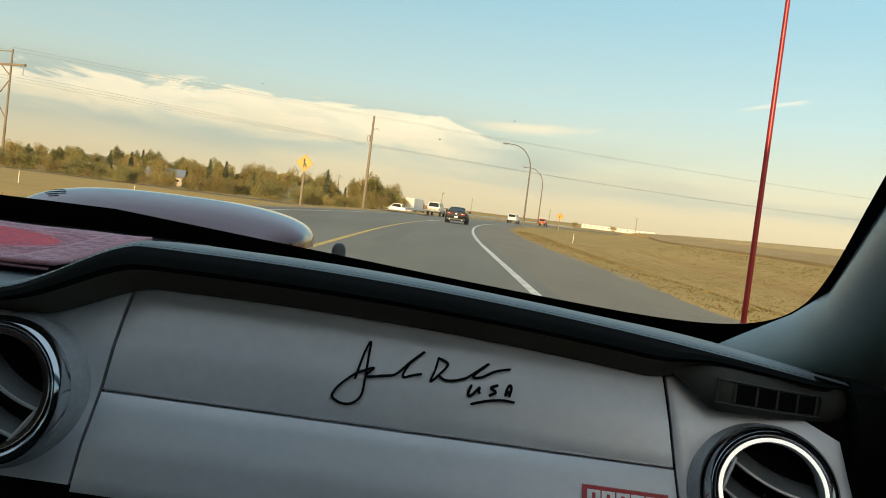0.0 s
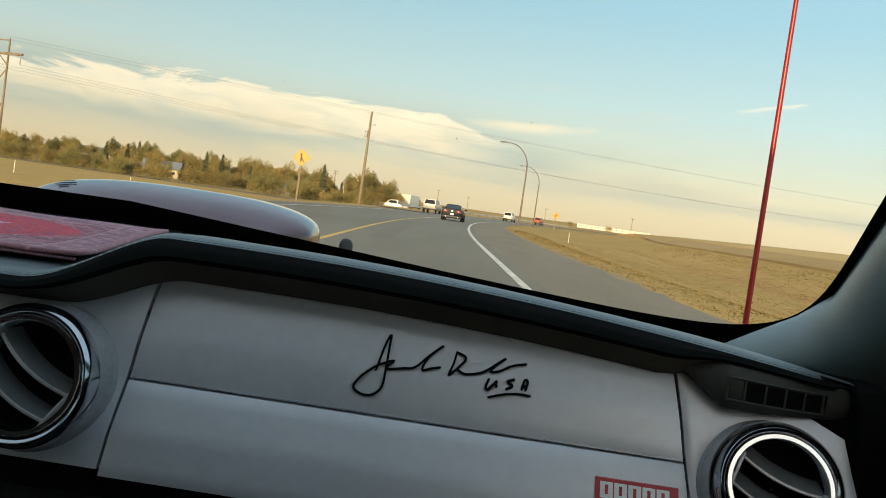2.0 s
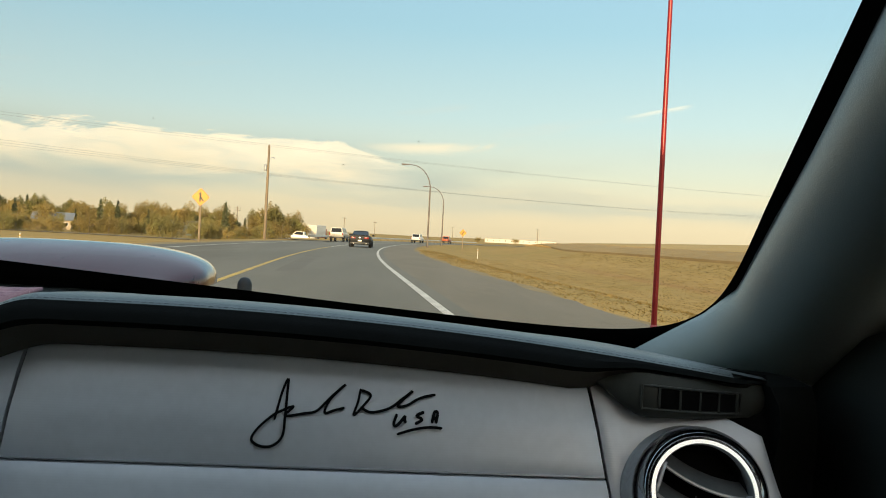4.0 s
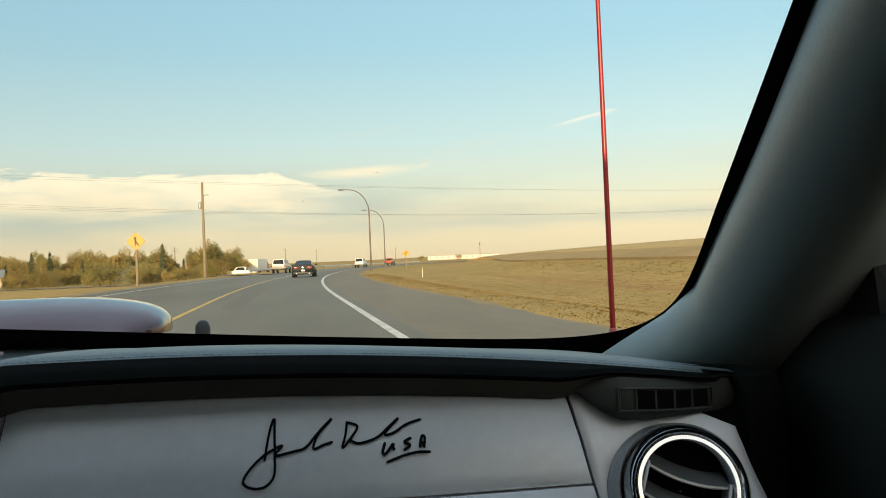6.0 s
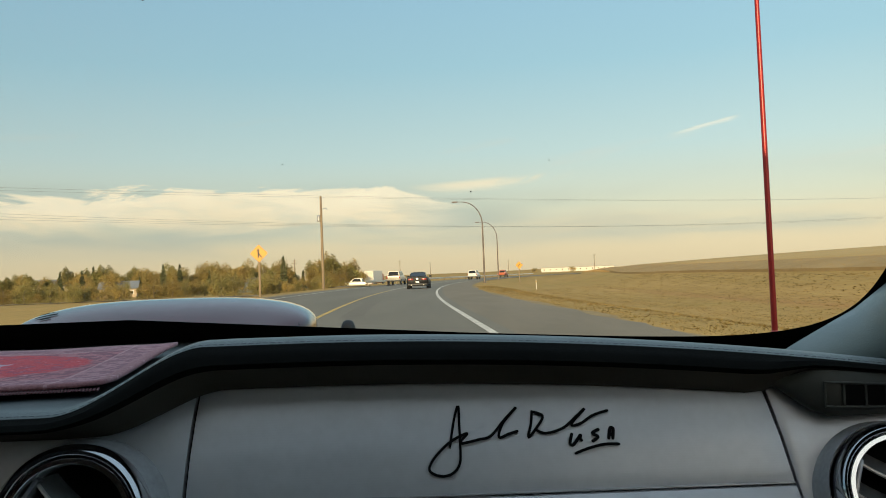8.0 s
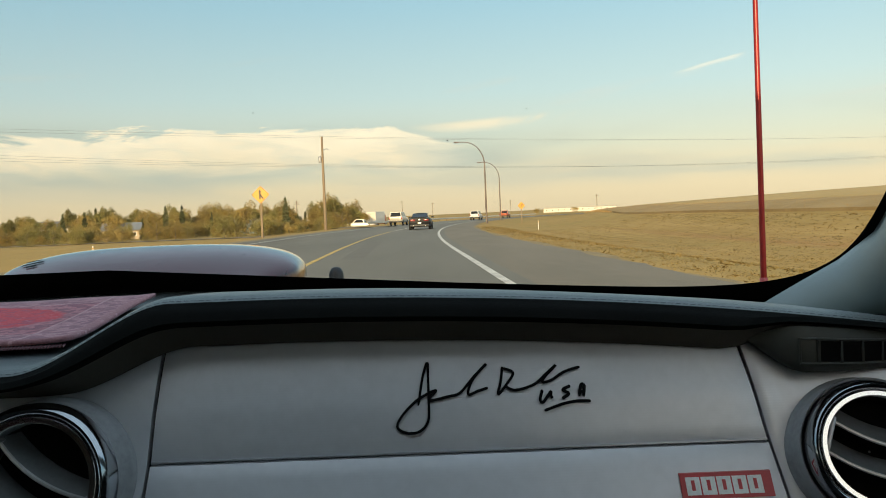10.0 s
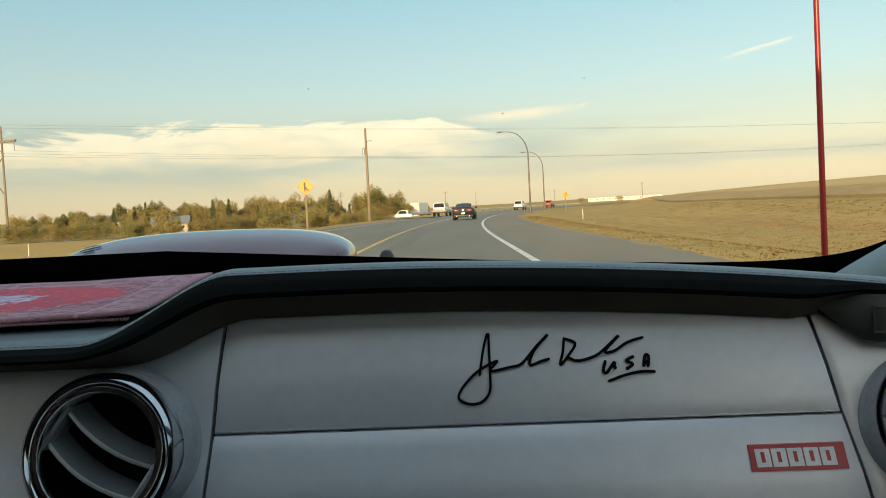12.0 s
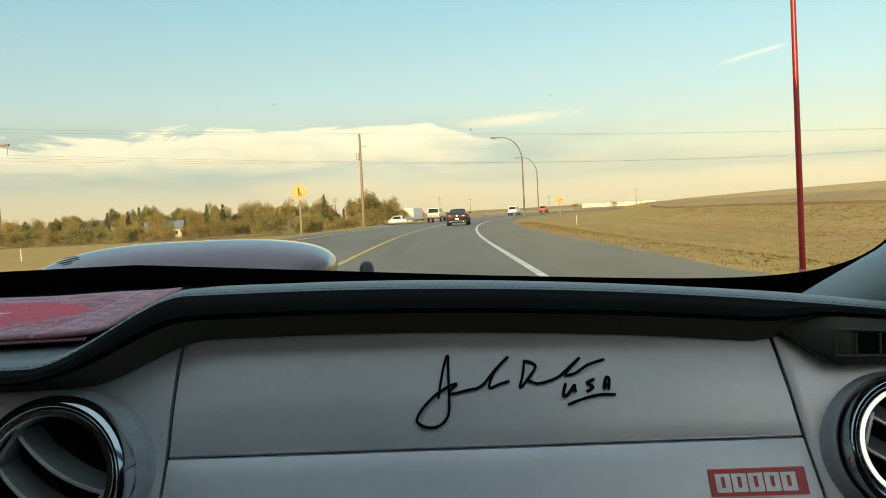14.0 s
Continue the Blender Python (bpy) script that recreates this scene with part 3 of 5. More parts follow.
const = lambda v: (lambda _: v)
face_patch("upper_panel", M["silver"], lambda z: groove_left(z) + 0.0014, lambda z: groove_right(z) - 0.0014, const(0.8012), lambda x: pad_low(x) + 0.008, dash, "ribbed satin silver dash panel")
face_patch("glovebox_door", M["silver"], lambda z: groove_left(z) + 0.0014, lambda z: groove_right(z) - 0.0014, const(0.733), const(0.7990), dash, "ribbed satin silver glovebox door", proud=0.0012)
face_patch("centre_bezel", M["silver"], const(-0.56), lambda z: groove_left(z) - 0.0014, const(0.737), lambda x: pad_low(x) + 0.006, dash)
face_patch("side_bezel", M["silver"], lambda z: groove_right(z) + 0.0014, lambda z: 0.342 - 0.20 * (z - 0.80), const(0.70), lambda x: min(pad_low(x) + 0.006, 0.8485 + 2.0 * max(0.232 - x, 0) - 0.45 * max(x - 0.29, 0)), dash)
bm = B()
loft(bm, [[(x, face_y(z) + 0.008, z) for z in np.linspace(0.715, pad_low(x) + 0.012, 14)] for x in np.linspace(-1.12, 0.34, 60)], False)
part("backing", bm, M["cavity"], dash)
bm = B()
box(bm, -1.14, 0.37, 0.0, 0.35, 0.262, 0.722, 0.012)
part("lower_dash", bm, M["black"], dash, "black lower dash", True)


def pad_rear(x):
    """Height of the dash top where it meets the glass."""
    return 0.888 + (pad_top(x) - 0.032 + 0.020 * smoothstep(x, 0.05, 0.32) - 0.888) * smoothstep(x, -0.3, -0.15)


def build_pad():
    bm = B()
    rings = []
    for x in np.concatenate([np.linspace(-1.14, -0.36, 10), np.linspace(-0.34, -0.14, 34), np.linspace(-0.12, 0.336, 34)]):
        lo, hi, f = pad_low(x), pad_top(x), pad_front(x)
        h = hi - lo
        back = min(glass_base(x) - 0.02, 0.47)
        rear = pad_rear(x)
        lip = f - 0.034 + 0.028 * smoothstep(x, 0.300, 0.336)
        foot = lip + 0.72 * max(face_y(lo) - lip, 0.0)
        lo -= 0.12 * (foot - lip)
        h = hi - lo
        ring = [(foot + 0.030, lo + 0.006), (foot + 0.002, lo), (foot - 0.001, lo + 0.002), (foot + 0.45 * (lip - foot), lo + 0.23 * h), (lip + 0.0012, lo + 0.45 * h), (lip + 0.0002, lo + 0.48 * h), (lip - 0.003, lo + 0.56 * h),
                (lip + 0.001, lo + 0.72 * h), (lip + 0.006, hi - 0.0072), (lip + 0.014, hi - 0.0038), (f - 0.010, hi - 0.0012), (f, hi)]
        ring += [(f + 0.004, hi - 0.0012)]
        ring += [(f + (back - f) * q, hi - 0.0005 + (rear - hi) * q ** 1.3) for q in (0.06, 0.15, 0.3, 0.5, 0.75, 1.0)]
        rings.append([(x, y, z) for y, z in ring])
    # split by facing, so each strip takes its own lit or shaded tone
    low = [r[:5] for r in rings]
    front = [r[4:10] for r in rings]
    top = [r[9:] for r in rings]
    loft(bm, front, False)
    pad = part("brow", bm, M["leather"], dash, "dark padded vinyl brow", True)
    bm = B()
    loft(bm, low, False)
    part("lower_brow", bm, M["leather_low"], dash, "vinyl under the brow, toned lighter for cabin bounce light", True)
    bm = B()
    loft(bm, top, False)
    part("dash_top", bm, M["leather_top"], dash, "grained dash top, sky light put into its lighter tone", True)
    bm = B()
    xs = np.arange(-0.9, 0.310, 0.0052)
    for x in xs:
        p0, p1 = (Vector((q, pad_front(q) - 0.017, pad_top(q) - 0.0027)) for q in (x, x + 0.0034))
        tube(bm, [p0, p1], 0.00018, 5)
    part("stitching", bm, M["leather_top"], pad, "row of grey stitches")


build_pad()
bm = B()
loft(bm, [[(x, y, z) for y, z in ((0.30, 0.62), (0.30, pad_top(0.34) - 0.012), (0.06, pad_top(0.34) - 0.002), (0.020 + 0.3 * (x - 0.335), pad_top(0.34) - 0.004), (0.004 + 0.5 * (x - 0.335), 0.855), (0.0 + 0.5 * (x - 0.335), 0.838), (0.012 + 0.3 * (x - 0.335), 0.80), (0.02, 0.62))] for x in (0.334, 0.340, 0.358, 0.372)])
part("end_cap", bm, M["leather"], dash, "", True)


bm = B()
xs = np.linspace(groove_left(0.8008) + 0.002, groove_right(0.8008) - 0.002, 30)
tube(bm, [(x, face_y(0.8012) - 0.0006, 0.8012) for x in xs], 0.0008, 8)
part("panel_lip", bm, M["silver_plain"], dash, "rounded satin lower edge of the panel", True)


def air_vent(cx, cz, yaw, tilt, proud, blade, size, ring, inner=1.0, rake=0.0105):
    """A round vent: grey socket, black bezel, chrome ring, shallow throat lined near-black as shade, two bowed vanes.
    """
    y = face_y(cz)
    m = pose(cx, y, cz, 0, 0, yaw) @ pose(0, 0, 0, 90 + tilt, 0, 0) @ Matrix.Scale(size, 4)
    p = proud
    bm = B()
    lathe(bm, [(0.0598, -0.022), (0.0593, 0.004), (0.0585, 0.008), (0.0572, 0.0095), (0.0558, 0.012), (0.0545, p - 0.010), (0.053, p - 0.012)], m, 56, False)
    vent = part("air_vent", bm, M["socket"], dash, "round air vent with chrome ring", True)
    m = m @ Matrix.Diagonal((inner, inner, 1, 1))
    bm = B()
    lathe(bm, [(0.0548, -0.02), (0.0548, p - 0.009), (0.0541, p - 0.004), (0.0525, p + 0.0005), (0.0500, p + 0.003), (0.0476, p + 0.002), (0.0461, p - 0.001), (0.0452, p - 0.004)], m, 56, False)
    part("bezel", bm, M["black_chrome"], vent, "black chrome bezel", True)
    bm = B()
    lathe(bm, [(0.0452, p - 0.006), (0.0451, p + 0.0010), (0.0446, p + 0.0018), (0.0413, p + 0.0018), (0.0406, p + 0.0008), (0.0400, p - 0.010)], m, 56, False)
    part("chrome_ring", bm, ring, vent, "polished chrome ring", True)
    # near-black lining puts a deep recess's shade into a shallow cup
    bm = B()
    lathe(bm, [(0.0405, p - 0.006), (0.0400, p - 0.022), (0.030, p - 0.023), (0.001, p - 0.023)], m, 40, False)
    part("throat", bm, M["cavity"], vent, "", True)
    turn = m @ pose(0, 0, 0, 0, 0, blade)
    for off in (0.0115, -0.0135):
        half = math.sqrt(0.0395 ** 2 - off ** 2)
        top, edge = [], []
        for k in range(17):
            u = -1 + k / 8
            x, bow = half * u, -0.0065 * (1 - u * u)
            front = p - 0.005 - 0.002 * u * u
            top.append([turn @ Vector((x, off + bow + dy, h)) for dy, h in ((0.0011, front - 0.001), (rake, p - 0.021), (rake - 0.0025, p - 0.0215), (-0.0011, front - 0.001))])
            edge.append([turn @ Vector((x, off + bow + 0.0016 * math.cos(a), front + 0.0014 * math.sin(a))) for a in (q * math.tau / 6 for q in range(6))])
        bm = B()
        loft(bm, top)
        vane = part("vane", bm, M["vane"], vent, "", True)
        bm = B()
        loft(bm, edge)
        part("vane_rim", bm, M["vane_edge"], vane, "", True)
    for u in (1, -1):
        bm = B()
        box(bm, 0.0370 * u - 0.0018, 0.0370 * u + 0.0018, -0.019, 0.014, p - 0.022, p - 0.003, 0.0008, turn)
        part("vane_bar", bm, M["silver_plain"], vent, "", True)
    bm = B()
    lathe(bm, [(0.0030, 0), (0.0030, 0.0015), (0.002, 0.0022), (0.0001, 0.0022)], m @ pose(-0.0490, -0.006, p - 0.002), 12, False)
    part("detent", bm, M["chrome"], vent, "", True)


air_vent(-0.2735, 0.7920, 0, -13, 0.034, -33, 0.96, M["chrome"])
air_vent(0.269, 0.790, -4, -22, 0.037, -20, 0.86, M["chrome"], 0.94, 0.0165)


def defroster():
    """The small side vent under the brow: a dark pod with four slots."""
    def at(u, z, d=0.0):
        x = 0.190 + 0.158 * u
        return Vector((x, 0.022 - 0.012 * math.sin(math.pi * u) - d + 0.03 * u * u, z))
    bm = B()
    rings = []
    for k in range(25):
        u = k / 24
        x = at(u, 0)[0]
        lo = 0.8445 + 0.026 * (1 - smoothstep(u, 0.0, 0.30)) - 0.002 * u
        hi = pad_low(x) + 0.004
        lo = min(lo, hi - 0.001)
        d = 0.016 * smoothstep(u, 0.02, 0.3)
        rings.append([at(u, hi, -0.015), at(u, hi, d * 0.7), at(u, hi * 0.7 + lo * 0.3, d), at(u, hi * 0.2 + lo * 0.8, d), at(u, lo + 0.0008, d * 0.8), at(u, lo, d * 0.5), at(u, lo, -0.015)])
    loft(bm, rings, False)
    pod = part("side_vent", bm, M["pod"], dash, "small black side vent with slots", True)

    def zb(u):
        return 0.8520 - 0.008 * (u - 0.4)

    def zt(u):
        return 0.8655 - 0.012 * (u - 0.4)

    def cell(u0, u1, z0, z1, d0, d1, name, mat):
        b = B()
        loft(b, [[at(u, zb(u) - z0, d0), at(u, zt(u) + z1, d0), at(u, zt(u) + z1, d1), at(u, zb(u) - z0, d1)] for u in np.linspace(u0, u1, 4)])
        part(name, b, mat, pod)
    # slightly raised near-black plates stand for the shade inside each opening
    for k in range(4):
        u0 = 0.345 + 0.098 * k
        cell(u0, u0 + 0.088, 0.0, 0.0, 0.0150, 0.0166, "slot", M["cavity"])
    for k in range(5):
        u0 = 0.335 + 0.098 * k
        cell(u0, u0 + 0.010, 0.0005, 0.0005, 0.0150, 0.0178, "divider", M["pod"])
    loop = [(u, 0) for u in np.linspace(0.26, 0.755, 12)] + [(u, 1) for u in np.linspace(0.755, 0.26, 12)]
    b = B()
    ring = [at(u, (zt(u) + 0.0014) if top else (zb(u) - 0.0014), 0.0168) for u, top in loop]
    tube(b, ring + [ring[0]], 0.0010, 6)
    part("surround", b, M["pod"], pod, "", True)


defroster()


def on_face(u, z, lift=0.0010):
    return Vector((u, face_y(z) - lift, z))


def pen(pts, width, parent, name="pen_bar"):
    """One dark bar drawn with a marker on the trim."""
    bm = B()
    n = len(pts)
    rings = []
    for i, (x, z) in enumerate(pts):
        a, b = pts[max(i - 1, 0)], pts[min(i + 1, n - 1)]
        d = Vector((b[0] - a[0], b[1] - a[1])).normalized()
        s = width * (0.55 if i in (0, n - 1) else 1.0)
        rings.append([on_face(x - d.y * s, z + d.x * s, 0.0016), on_face(x + d.y * s, z - d.x * s, 0.0016), on_face(x + d.y * s, z - d.x * s, 0.0006), on_face(x - d.y * s, z + d.x * s, 0.0006)])
    loft(bm, rings)
    return part(name, bm, M["ink"], parent)


def curve_through(ends):
    """A smooth line through a few points."""
    ends = [Vector(q) for q in (ends[0], *ends, ends[-1])]
    pts = []
    for p0, p1, p2, p3 in zip(ends, ends[1:], ends[2:], ends[3:]):
        for t in (k / 6 for k in range(6)):
            q = 0.5 * (2 * p1 + (p2 - p0) * t + (2 * p0 - 5 * p1 + 4 * p2 - p3) * t * t + (3 * p1 - p0 - 3 * p2 + p3) * t ** 3)
            pts.append((q.x, q.y))
    return pts + [(ends[-1].x, ends[-1].y)]


def scrawl(ends):
    """Marker strokes on a slanted grid over the upper panel, a tenth of a millimetre to the unit."""
    return [(-0.0585 + 1.296e-4 * u - 1.5e-5 * v, 0.87355 - 6.84e-6 * u - 1.13e-4 * v) for u, v in curve_through(ends)]


def markings():
    w = 0.00085
    mark = pen(scrawl(((318, 112), (328, 205), (343, 330), (350, 440), (312, 500), (248, 512), (192, 480), (212, 412), (275, 332), (345, 282), (380, 268))), w, dash, "marker_scrawl")
    mark["label"] = "black marker scrawl on silver trim"
    for b in (((312, 112), (298, 200), (290, 355)), ((380, 268), (345, 325), (440, 303), (505, 280), (570, 190), (632, 115), (566, 205), (548, 288), (600, 268), (650, 250)),
              ((718, 130), (716, 210), (706, 285), (750, 225), (778, 162), (722, 138)), ((735, 235), (795, 260), (890, 228), (955, 165), (1004, 114), (950, 180), (936, 212), (985, 200), (1050, 152), (1132, 122))):
        pen(scrawl(b), w, mark)
    pen(scrawl(((955, 372), (1040, 335), (1120, 314), (1195, 312))), w, mark, "underline")
    for name, strokes in (("letter_u", (((938, 255), (929, 312), (948, 320), (985, 260)), ((985, 260), (984, 285), (994, 300)))), ("letter_s", (((1084, 230), (1046, 254), (1078, 274), (1044, 302)),)),
                          ("letter_a", (((1134, 288), (1140, 226), (1158, 228), (1156, 288)), ((1136, 262), (1158, 260))))):
        for b in strokes:
            pen(scrawl(b), w * 1.15, mark, name)


def word(parent, text, x, z, size, mat, squeeze, name, shear=0.15):
    cu = bpy.data.curves.new(name, "FONT")
    cu.body, cu.size, cu.extrude, cu.shear = text, size, 0.0003, shear
    tmp = bpy.data.objects.new(name, cu)
    scene.collection.objects.link(tmp)
    bpy.context.view_layer.update()
    me = bpy.data.meshes.new_from_object(tmp.evaluated_get(bpy.context.evaluated_depsgraph_get()))
    bpy.data.objects.remove(tmp)
    ob = new(name, me)
    me.materials.clear()
    me.materials.append(mat)
    slope = math.degrees(math.atan2(face_y(z + 0.012) - face_y(z), 0.012))
    ob.matrix_basis = pose(x, face_y(z) - 0.0013, z, 90 - slope, 0, 0) @ Matrix.Diagonal((squeeze, 1, 1, 1))
    ob.parent = parent
    return ob


markings()


def badge():
    """A red plate with plain pale blocks."""
    def plate(x0, x1, z0, z1, lift0, lift1, lean=0.03):
        b = B()
        loft(b, [[(x0 - lean * (z - 0.776), face_y(z) - l, z), (x1 - lean * (z - 0.776), face_y(z) - l, z)][::1] + [(x1 - lean * (z - 0.776), face_y(z) - lift0, z), (x0 - lean * (z - 0.776), face_y(z) - lift0, z)] for z, l in ((z0, lift1), (z1, lift1))])
        return b
    red = part("badge", plate(0.1448, 0.2048, 0.7690, 0.7836, 0.0, 0.0032), M["red_plate"], dash, "small red plate with pale blocks")
    for k in range(5):
        x = 0.1482 + 0.0102 * k
        block = part("pale_block", plate(x, x + 0.0092, 0.7712, 0.7814, 0.001, 0.0035), M["white_paint"], red)
        part("slit", plate(x + 0.0034, x + 0.0057, 0.7738, 0.7797, 0.001, 0.0038), M["red_plate"], block)
    word(dash, "A I R B A G", 0.1905, 0.7475, 0.0062, M["silver"], 0.72, "raised_lettering", 0.0)


badge()

# the rug on the dash's middle
rug = B()
loft(rug, [[(x, y, 0.0035 + 0.0006 * math.sin(x * 40 + y * 25) + 0.002 * max(0, abs(x) - 0.13) + 0.0025 * (max(0, -y - 0.08) / 0.06) ** 2 + 0.002 * max(0, (x - 0.13) / 0.035) ** 2) for y in np.linspace(-0.14, 0.14, 14)] for x in np.linspace(-0.165, 0.165, 20)], False)
rug_ob = part("rug", rug, M["rug"], None, "", True)
mod = rug_ob.modifiers.new("thickness", "SOLIDIFY")
mod.thickness, mod.offset = 0.0035, -1
rug_ob.matrix_basis = pose(-0.466, 0.182, 0.8785, 3.0, 0, 6)
tagged(rug_ob, "small red patterned woven rug lying on the dash top", "rug")
bm = B()
for x in np.arange(-0.163, 0.163, 0.0026):
    tube(bm, [(x, -0.138, 0.0055), (x + 0.0010, -0.146, 0.0050)], 0.0009, 4)
part("fringe", bm, material("rug_fringe", (0.13, 0.05, 0.065), 0.9, 0, (0.20, 0.10, 0.11), 90, 0.6), rug_ob, "short woven fringe")


# windscreen: pane, black printed edge, flecks
def glass_patch(s0, s1, v0, v1, ns, nv, lift=0.0):
    bm = B()
    loft(bm, [[glass_point(s0 + (s1 - s0) * i / ns, v0 + (v1 - v0) * j / nv) + Vector((0, -lift * 0.5, -lift)) for i in range(ns + 1)] for j in range(nv + 1)], False)
    return bm


pane = tagged(part("window_1", glass_patch(-1, 1, -0.06, 1.12, 24, 12), M["glass"], None, "", True), "clear raked car windscreen with a black printed edge", "windscreen", kind="structure")
pane.visible_shadow = False
frit = B()


def frit_ring():
    """The black printed border, with rounded lower corners."""
    outer, inner = [], []
    n = 220
    for k in range(n):
        a = k * math.tau / n
        c, s = math.cos(a), math.sin(a)
        e = 2 / 11.0
        u, v = math.copysign(abs(c) ** e, c), math.copysign(abs(s) ** e, s)
        vv = 0.5 + 0.5 * v
        outer.append((u * 1.0, -0.06 + 1.18 * vv))
        inner.append((u * (0.955 - 0.001 * smoothstep(vv, 0.08, 0.4)), (0.056 - 0.036 * u + 0.020 * (1 - smoothstep(u, -0.1, 0.5)) + 0.014 * math.exp(-((u - 0.08) / 0.30) ** 2)) * (1 - vv) + 1.075 * vv))
    return [[glass_point(*q) + Vector((0, -0.002, -0.004)) for q in outer], [glass_point(*q) + Vector((0, -0.002, -0.004)) for q in inner]]


o, i = frit_ring()
loft(frit, [o, i], True, False)
part("printed_edge", frit, M["cavity"], pane, "black printed glass edge", True)
for s, v, r in ((-0.38, 0.42, 0.0008), (0.30, 0.36, 0.0006), (-0.12, 0.52, 0.0005), (0.05, 0.66, 0.0006), (0.52, 0.30, 0.0007), (0.61, 0.34, 0.0006), (-0.55, 0.60, 0.0008), (0.22, 0.58, 0.0007)):
    bm = B()
    p = glass_point(s, v) + Vector((0, 0.001, 0.002))
    bmesh.ops.create_icosphere(bm, subdivisions=1, radius=r, matrix=Matrix.Translation(p) @ Matrix.Diagonal((1.2, 0.9, 0.8, 1)))
    part("insect_fleck", bm, M["ink"], pane)


def pillar(side):
    """Padded trim along the windscreen's side, from the dash to the roof."""
    bm = B()
    rings = []
    for k in range(26):
        v = -0.10 + 1.24 * k / 25
        p = glass_point(side * (0.957 + 0.012 * smoothstep(v, 0.02, 0.40)), v)
        flare = smoothstep(0.16 - v, 0.0, 0.22)
        # a full roll, leaving the glass towards the cabin and turning right over to the door side
        ring = [p + Vector((0, 0, -0.004))]
        for k2 in range(15):
            th = radians(-40 + 145 * (k2 / 14) ** 0.9)
            dx, out = 0.052 * (math.cos(radians(40)) - math.cos(th)), 0.052 * (math.sin(th) + math.sin(radians(40)))
            ease = 1 - k2 / 14
            ring.append(p + Vector((side * (dx - (0.10 * ease + 0.015) * flare), -0.94 * out - 0.004, -0.62 * out - 0.006 - 0.004 * flare)))
        ring += [p + Vector((side * (0.095 + 0.035 * flare), -0.085, -0.050)), p + Vector((side * (0.105 + 0.035 * flare), 0.0, 0.0)), p + Vector((side * 0.05, 0.03, 0.0))]
        rings.append(ring)
    loft(bm, rings)
    ob = part("trim_pillar", bm, M["trim"], None, "", True)
    tagged(ob, "grey-green grained windscreen pillar trim", "pillar trim", kind="structure")


pillar(1)
pillar(-1)


def door(side):
    """Inner door: panel, armrest, sail panel and sill; a pane of glass fills the gap above."""
    x = CAR_X + side * 0.835
    d = thing("door_1" if side > 0 else "door_2", "dark vinyl car door beside the dashboard", "car door", kind="structure")
    def xx(v):
        return x + side * v
    bm = B()
    prof = [(0.0, 0.28), (-0.03, 0.36), (-0.035, 0.62), (-0.02, 0.70), (-0.03, 0.80), (-0.02, 0.905), (0.01, 0.925), (0.05, 0.92), (0.07, 0.28)]
    loft(bm, [[(xx(a), y, z) for a, z in prof] for y in (0.16, 0.12, 0.0, -0.4, -0.8, -1.05)])
    part("door_panel", bm, M["door"], d, "", True)
    bm = B()
    loft(bm, [[(xx(-0.005), 0.15, 0.90), (xx(0.02), 0.15, 0.90), (xx(0.02), -0.02, 0.90), (xx(-0.005), -0.02, 0.90)],
              [(xx(-0.020), 0.06, 0.99), (xx(0.01), 0.06, 0.99), (xx(0.01), -0.03, 0.99), (xx(-0.020), -0.03, 0.99)],
              [(xx(-0.060), 0.0, 1.08), (xx(-0.03), 0.0, 1.08), (xx(-0.03), -0.04, 1.08), (xx(-0.060), -0.04, 1.08)]])
    part("sail_panel", bm, M["door"], d, "", True)
    bm = B()
    box(bm, -0.03, 0.03, -0.75, -0.1, 0.60, 0.66, 0.015, pose(xx(-0.05), 0, 0))
    part("armrest", bm, M["door"], d, "", True)


door(1)
door(-1)
for side, name in ((1, "window_2"), (-1, "window_3")):
    bm = B()
    loft(bm, [[(CAR_X + side * (0.838 - 0.17 * v), y0 + (y1 - y0) * u, 0.915 + 0.385 * v) for u in np.linspace(0, 1, 7)] for v, y0, y1 in ((0, 0.13, -1.12), (0.5, -0.14, -1.12), (1, -0.42, -1.12))], False)
    tagged(part(name, bm, M["side_glass"] if side > 0 else M["glass"]), "tinted car side window above the door" if side > 0 else "clear car side window above the door", "car window", kind="structure")
bm = B()
loft(bm, [[(CAR_X + s * h, y, z) for s in np.linspace(-1, 1, 9) for z in [1.345 - 0.05 * s ** 4 - dz]] for y, h, dz in ((-0.375, 0.64, 0.01), (-0.6, 0.64, 0.0), (-1.2, 0.63, 0.0), (-1.66, 0.60, 0.07))], False)
roof_in = part("ceiling", bm, M["headliner"], None, "", True)
mod = roof_in.modifiers.new("thickness", "SOLIDIFY")
mod.thickness = 0.012
tagged(roof_in, "pale grey cloth headliner over the cabin", "headliner", kind="structure")
bm = B()
box(bm, CAR_X - 0.84, CAR_X + 0.84, -1.62, 0.55, 0.235, 0.262, 0.004)
tagged(part("floor", bm, M["carpet"]), "black carpeted car floor", "car floor", kind="structure")
# unseen panel, added across the rear glass to block the low sun
bm = B()
loft(bm, [[(CAR_X + h, y, z) for h in (-0.80, 0.80)] for y, z in ((-1.62, 0.262), (-1.62, 1.04), (-1.61, 1.285), (-1.65, 1.275), (-1.66, 0.98), (-1.66, 0.262))], False)
tagged(part("wall_rear", bm, M["rear_cloth"]), "unseen charcoal cloth panel added to keep rear sun off the dash", "rear wall", kind="structure")


